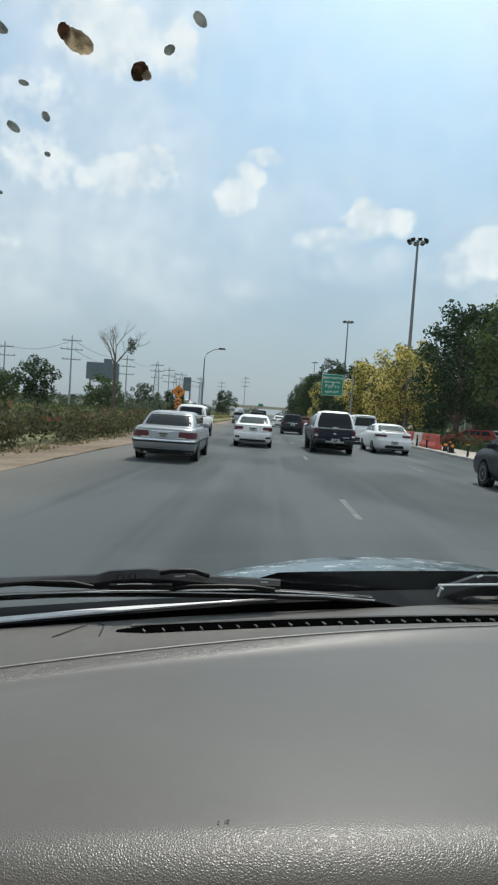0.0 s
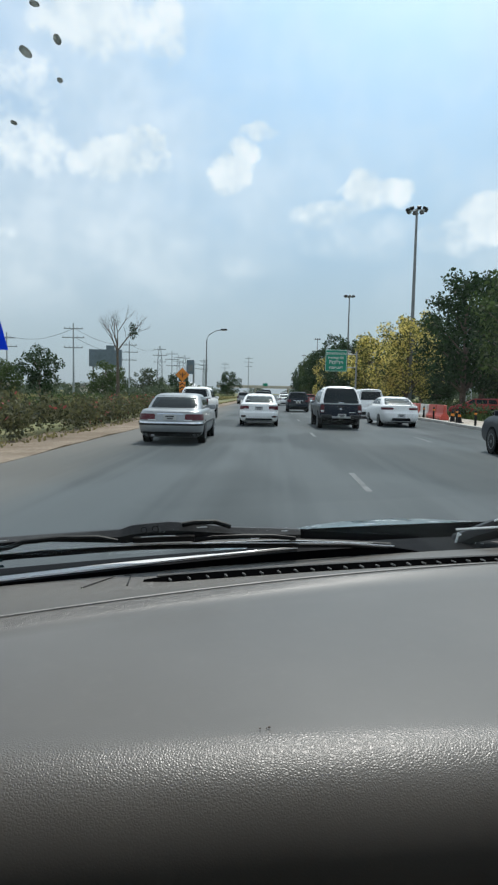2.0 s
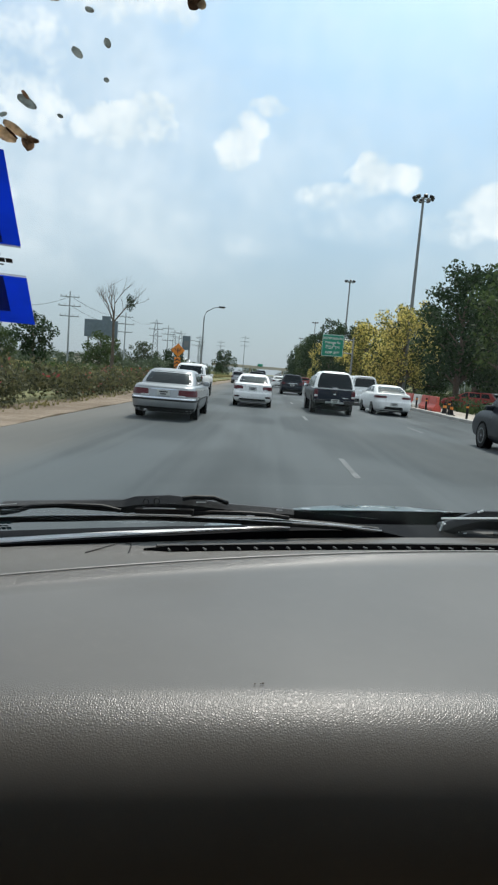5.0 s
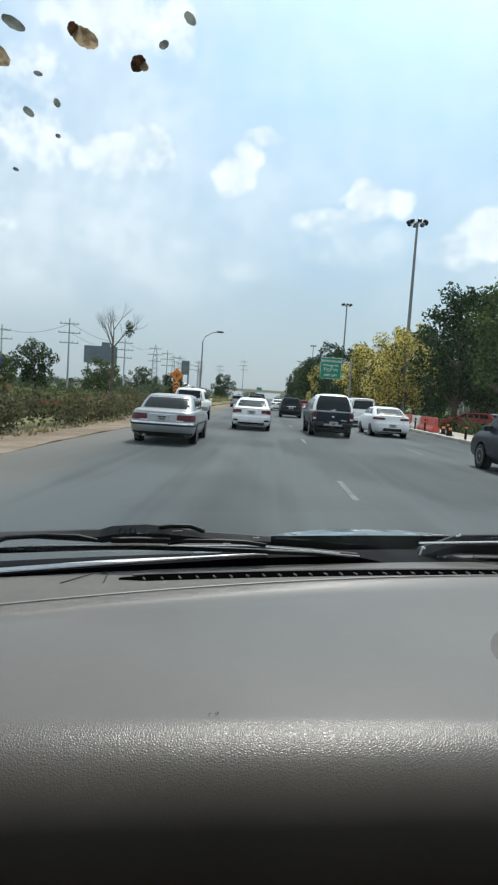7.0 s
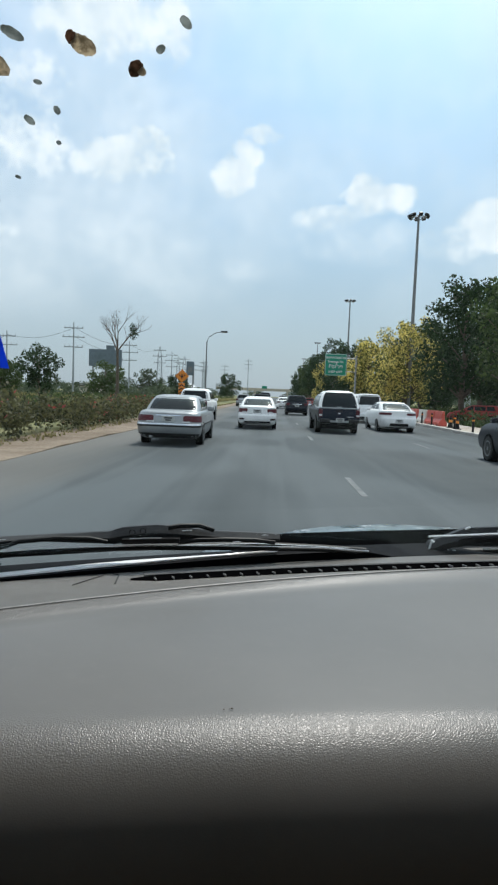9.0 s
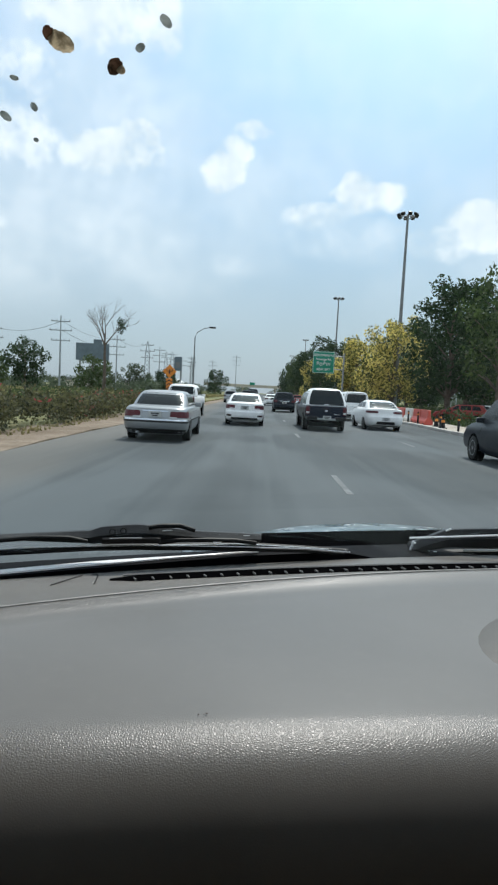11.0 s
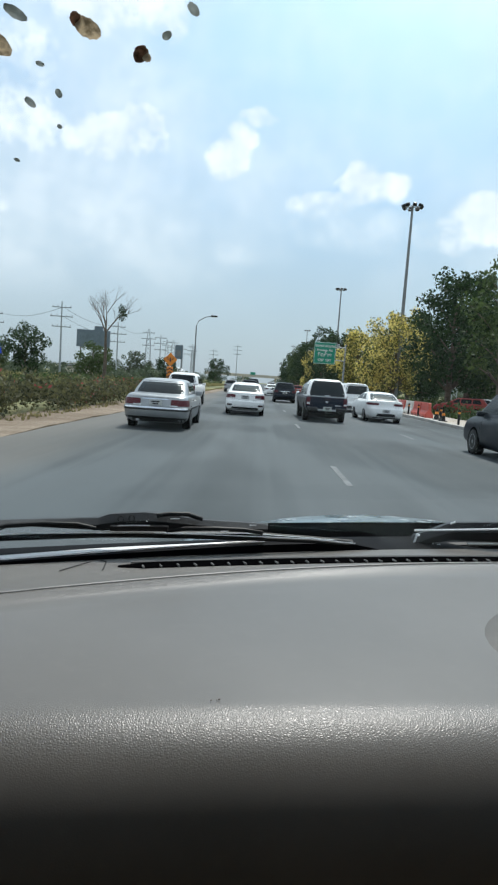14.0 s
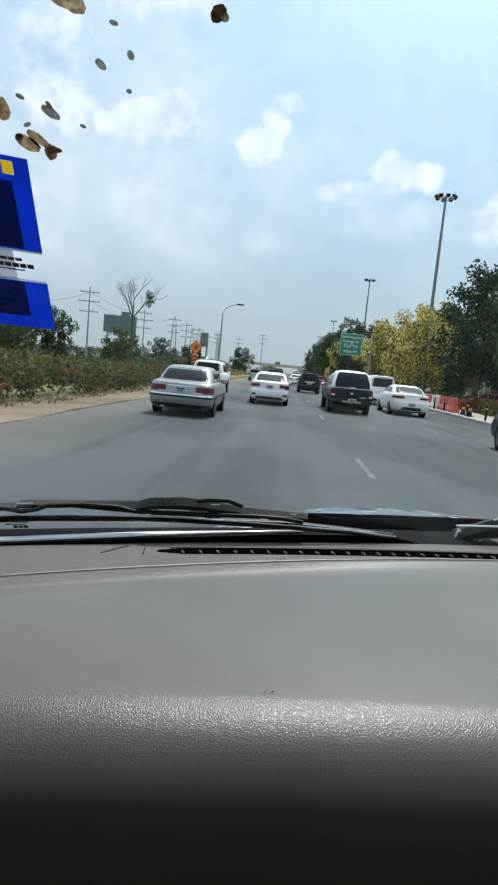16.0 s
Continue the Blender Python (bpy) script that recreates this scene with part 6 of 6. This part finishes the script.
TAN, BROWN, SPECK = "tan dried oval leaf stuck on the windscreen", "dark brown curled leaf stuck on the windscreen", "tiny grey dried leaf scrap on the windscreen"
screen_leaf(TAN, -0.198, 1.714, 0.033, 0.0175, -30, "dead_leaf", 1, stem=True)
screen_leaf(SPECK, -0.176, 1.7255, 0.0135, 0.007, -18, "speck", 2)
screen_leaf(TAN, -0.134, 1.726, 0.0165, 0.0125, -10, "dead_leaf", 3)
screen_leaf(BROWN, -0.102, 1.72, 0.013, 0.0085, 48, "dead_leaf_dark", 4, 0.3)
screen_leaf(SPECK, -0.084, 1.7305, 0.0075, 0.0042, 38, "speck", 5)
screen_leaf(SPECK, -0.066, 1.743, 0.0085, 0.0062, -40, "speck", 6)
screen_leaf(SPECK, -0.168, 1.707, 0.0055, 0.003, 0, "speck", 7)
screen_leaf(SPECK, -0.18, 1.6885, 0.0075, 0.0055, -40, "speck", 8)
screen_leaf(SPECK, -0.16, 1.6955, 0.0058, 0.0044, 90, "speck", 9)
screen_leaf(SPECK, -0.164, 1.6795, 0.0036, 0.0028, 20, "speck", 10)
screen_leaf(SPECK, -0.236, 1.666, 0.0055, 0.003, -15, "speck", 11)
screen_leaf(SPECK, -0.219, 1.661, 0.0125, 0.0072, -28, "speck", 12, 0.25)
screen_leaf(BROWN, -0.2186, 1.6647, 0.006, 0.0028, -60, "dead_leaf_brown", 13)
screen_leaf(SPECK, -0.2361, 1.6532, 0.0062, 0.0022, 30, "speck", 14)
screen_leaf(TAN, -0.2395, 1.6432, 0.0165, 0.0105, -26, "dead_leaf_tan", 15, 0.12)
screen_leaf(TAN, -0.2315, 1.6462, 0.0165, 0.0076, -34, "dead_leaf_tan", 16, 0.25)
screen_leaf(BROWN, -0.2252, 1.6408, 0.0125, 0.0084, 72, "dead_leaf_brown", 17, 0.3)
screen_leaf(BROWN, -0.2222, 1.6425, 0.0105, 0.004, 4, "dead_leaf_brown", 35, 0.3)
screen_leaf(SPECK, -0.199, 1.658, 0.004, 0.0025, -10, "speck", 18)
screen_leaf(TAN, -0.2502, 1.6584, 0.0165, 0.011, 80, "dead_leaf_tan", 19)


# scraps that break the leaves' outlines
screen_leaf(BROWN, -0.1405, 1.7285, 0.009, 0.007, 60, "dead_leaf_dark", 31, 0.3)
screen_leaf(TAN, -0.0985, 1.7195, 0.0062, 0.0055, 20, "dead_leaf", 32, 0.2)
screen_leaf(BROWN, -0.2438, 1.6458, 0.0065, 0.0042, 35, "dead_leaf_dark", 33, 0.3)
screen_leaf(BROWN, -0.2342, 1.6445, 0.009, 0.0016, -48, "dead_leaf_dark", 34, 0.3)


def sticker_piece(name, mat, parent, x0, x1, z0, z1, shear, off, label=""):
    """A flat patch of the sticker, following the inside of the glass."""
    bm = bmesh.new()
    cols = []
    for i in range(7):
        f = i / 6
        col = []
        for k in range(5):
            z = z0 + (z1 - z0) * k / 4
            x = x0 + (x1 - x0) * f + shear * (1.633 - z)
            col.append(screen_point(x, z, off))
        for k in range(4, -1, -1):
            z = z0 + (z1 - z0) * k / 4
            x = x0 + (x1 - x0) * f + shear * (1.633 - z)
            col.append(screen_point(x, z, off - 0.0004))
        cols.append(col)
    loft(bm, cols)
    ob = part(name, bm, mat, parent, label)
    return ob


sticker = thing("windscreen_sticker", "blue and white advertising sticker inside the windscreen", "sticker", (0, 0, 0))
SH = -0.157
sticker_piece("blue_panel", "sticker_blue", sticker, -0.40, -0.240, 1.577, 1.6233, SH, -0.006)
sticker_piece("blue_panel", "sticker_blue", sticker, -0.40, -0.240, 1.6307, 1.6335, SH, -0.006)
sticker_piece("blue_panel", "sticker_blue", sticker, -0.2502, -0.240, 1.6233, 1.6307, SH, -0.006)
sticker_piece("blue_panel", "sticker_blue", sticker, -0.40, -0.2798, 1.6233, 1.6307, SH, -0.006)
for k in range(2):
    sticker_piece("blue_panel", "sticker_blue", sticker, -0.2612 - 0.011 * k, -0.2578 - 0.011 * k, 1.6233, 1.6307, SH, -0.006)
sticker_piece("blue_panel", "sticker_blue", sticker, -0.40, -0.240, 1.517, 1.5545, SH, -0.006)
sticker_piece("clear_band", "sticker_white", sticker, -0.40, -0.262, 1.5552, 1.5763, SH, -0.006, "pale band with small print")
sticker_piece("white_line", "sticker_white", sticker, -0.40, -0.240, 1.5755, 1.5768, SH, -0.0068)
sticker_piece("white_line", "sticker_white", sticker, -0.40, -0.240, 1.5547, 1.556, SH, -0.0068)
sticker_piece("navy_panel", "sticker_navy", sticker, -0.40, -0.2525, 1.578, 1.6195, SH, -0.0068)
sticker_piece("navy_panel", "sticker_navy", sticker, -0.40, -0.2575, 1.5265, 1.5535, SH, -0.0068)
for k in range(3):
    sticker_piece("logo_bar", "sticker_yellow", sticker, -0.2505 - 0.011 * k - 0.007, -0.2505 - 0.011 * k, 1.6235, 1.6305, SH, -0.006)
sticker_piece("text_bar", "sticker_white", sticker, -0.285, -0.2655, 1.5975, 1.6005, SH, -0.0076)
# two lines of small print, letter by letter in plain bars
for z, h, count, right in ((1.5686, 0.0022, 5, -0.2555), (1.564, 0.003, 7, -0.2475), (1.5618, 0.001, 9, -0.2545)):
    for k in range(count):
        w = 0.0055 if h > 0.002 else 0.0035
        sticker_piece("text_bar", "ink", sticker, right - w * (k + 0.86), right - w * k, z, z + h, SH, -0.0084)
for z in (1.541, 1.535, 1.531):
    sticker_piece("text_bar", "sticker_blue", sticker, -0.31, -0.27, z, z + 0.0012, SH, -0.0076)


# small printed mark at the foot of the glass
mark = thing("glass_mark", "tiny dark printed mark at the foot of the windscreen", "marking", (0, 0, 0))
for z, h, right, count in ((1.2605, 0.0042, -0.3655, 3), (1.2562, 0.002, -0.37, 4), (1.2505, 0.0046, -0.3675, 3)):
    for k in range(count):
        sticker_piece("text_bar", "mark_ink", mark, right - 0.0062 * (k + 0.82), right - 0.0062 * k, z, z + h, 0.0, -0.006)


# crumbs of dirt lying on the dashboard
for k, (x, y, s) in enumerate(((-0.027, 0.4475, 0.0008), (-0.0205, 0.4495, 0.001), (-0.0225, 0.4485, 0.0006))):
    bm = bmesh.new()
    bmesh.ops.create_icosphere(bm, subdivisions=2, radius=s)
    for v in bm.verts:
        v.co *= 1 + 0.35 * noise.noise(v.co * 700 + Vector((k, 0, 0)))
        v.co.z *= 0.5
        v.co += Vector((x, y, 1.2535 + s * 0.4))
    tagged(part("dirt_crumb", bm, "bark", None, "", True), "tiny dark crumb of dirt on the dashboard pad", "crumb", group="crumbs on the dashboard")
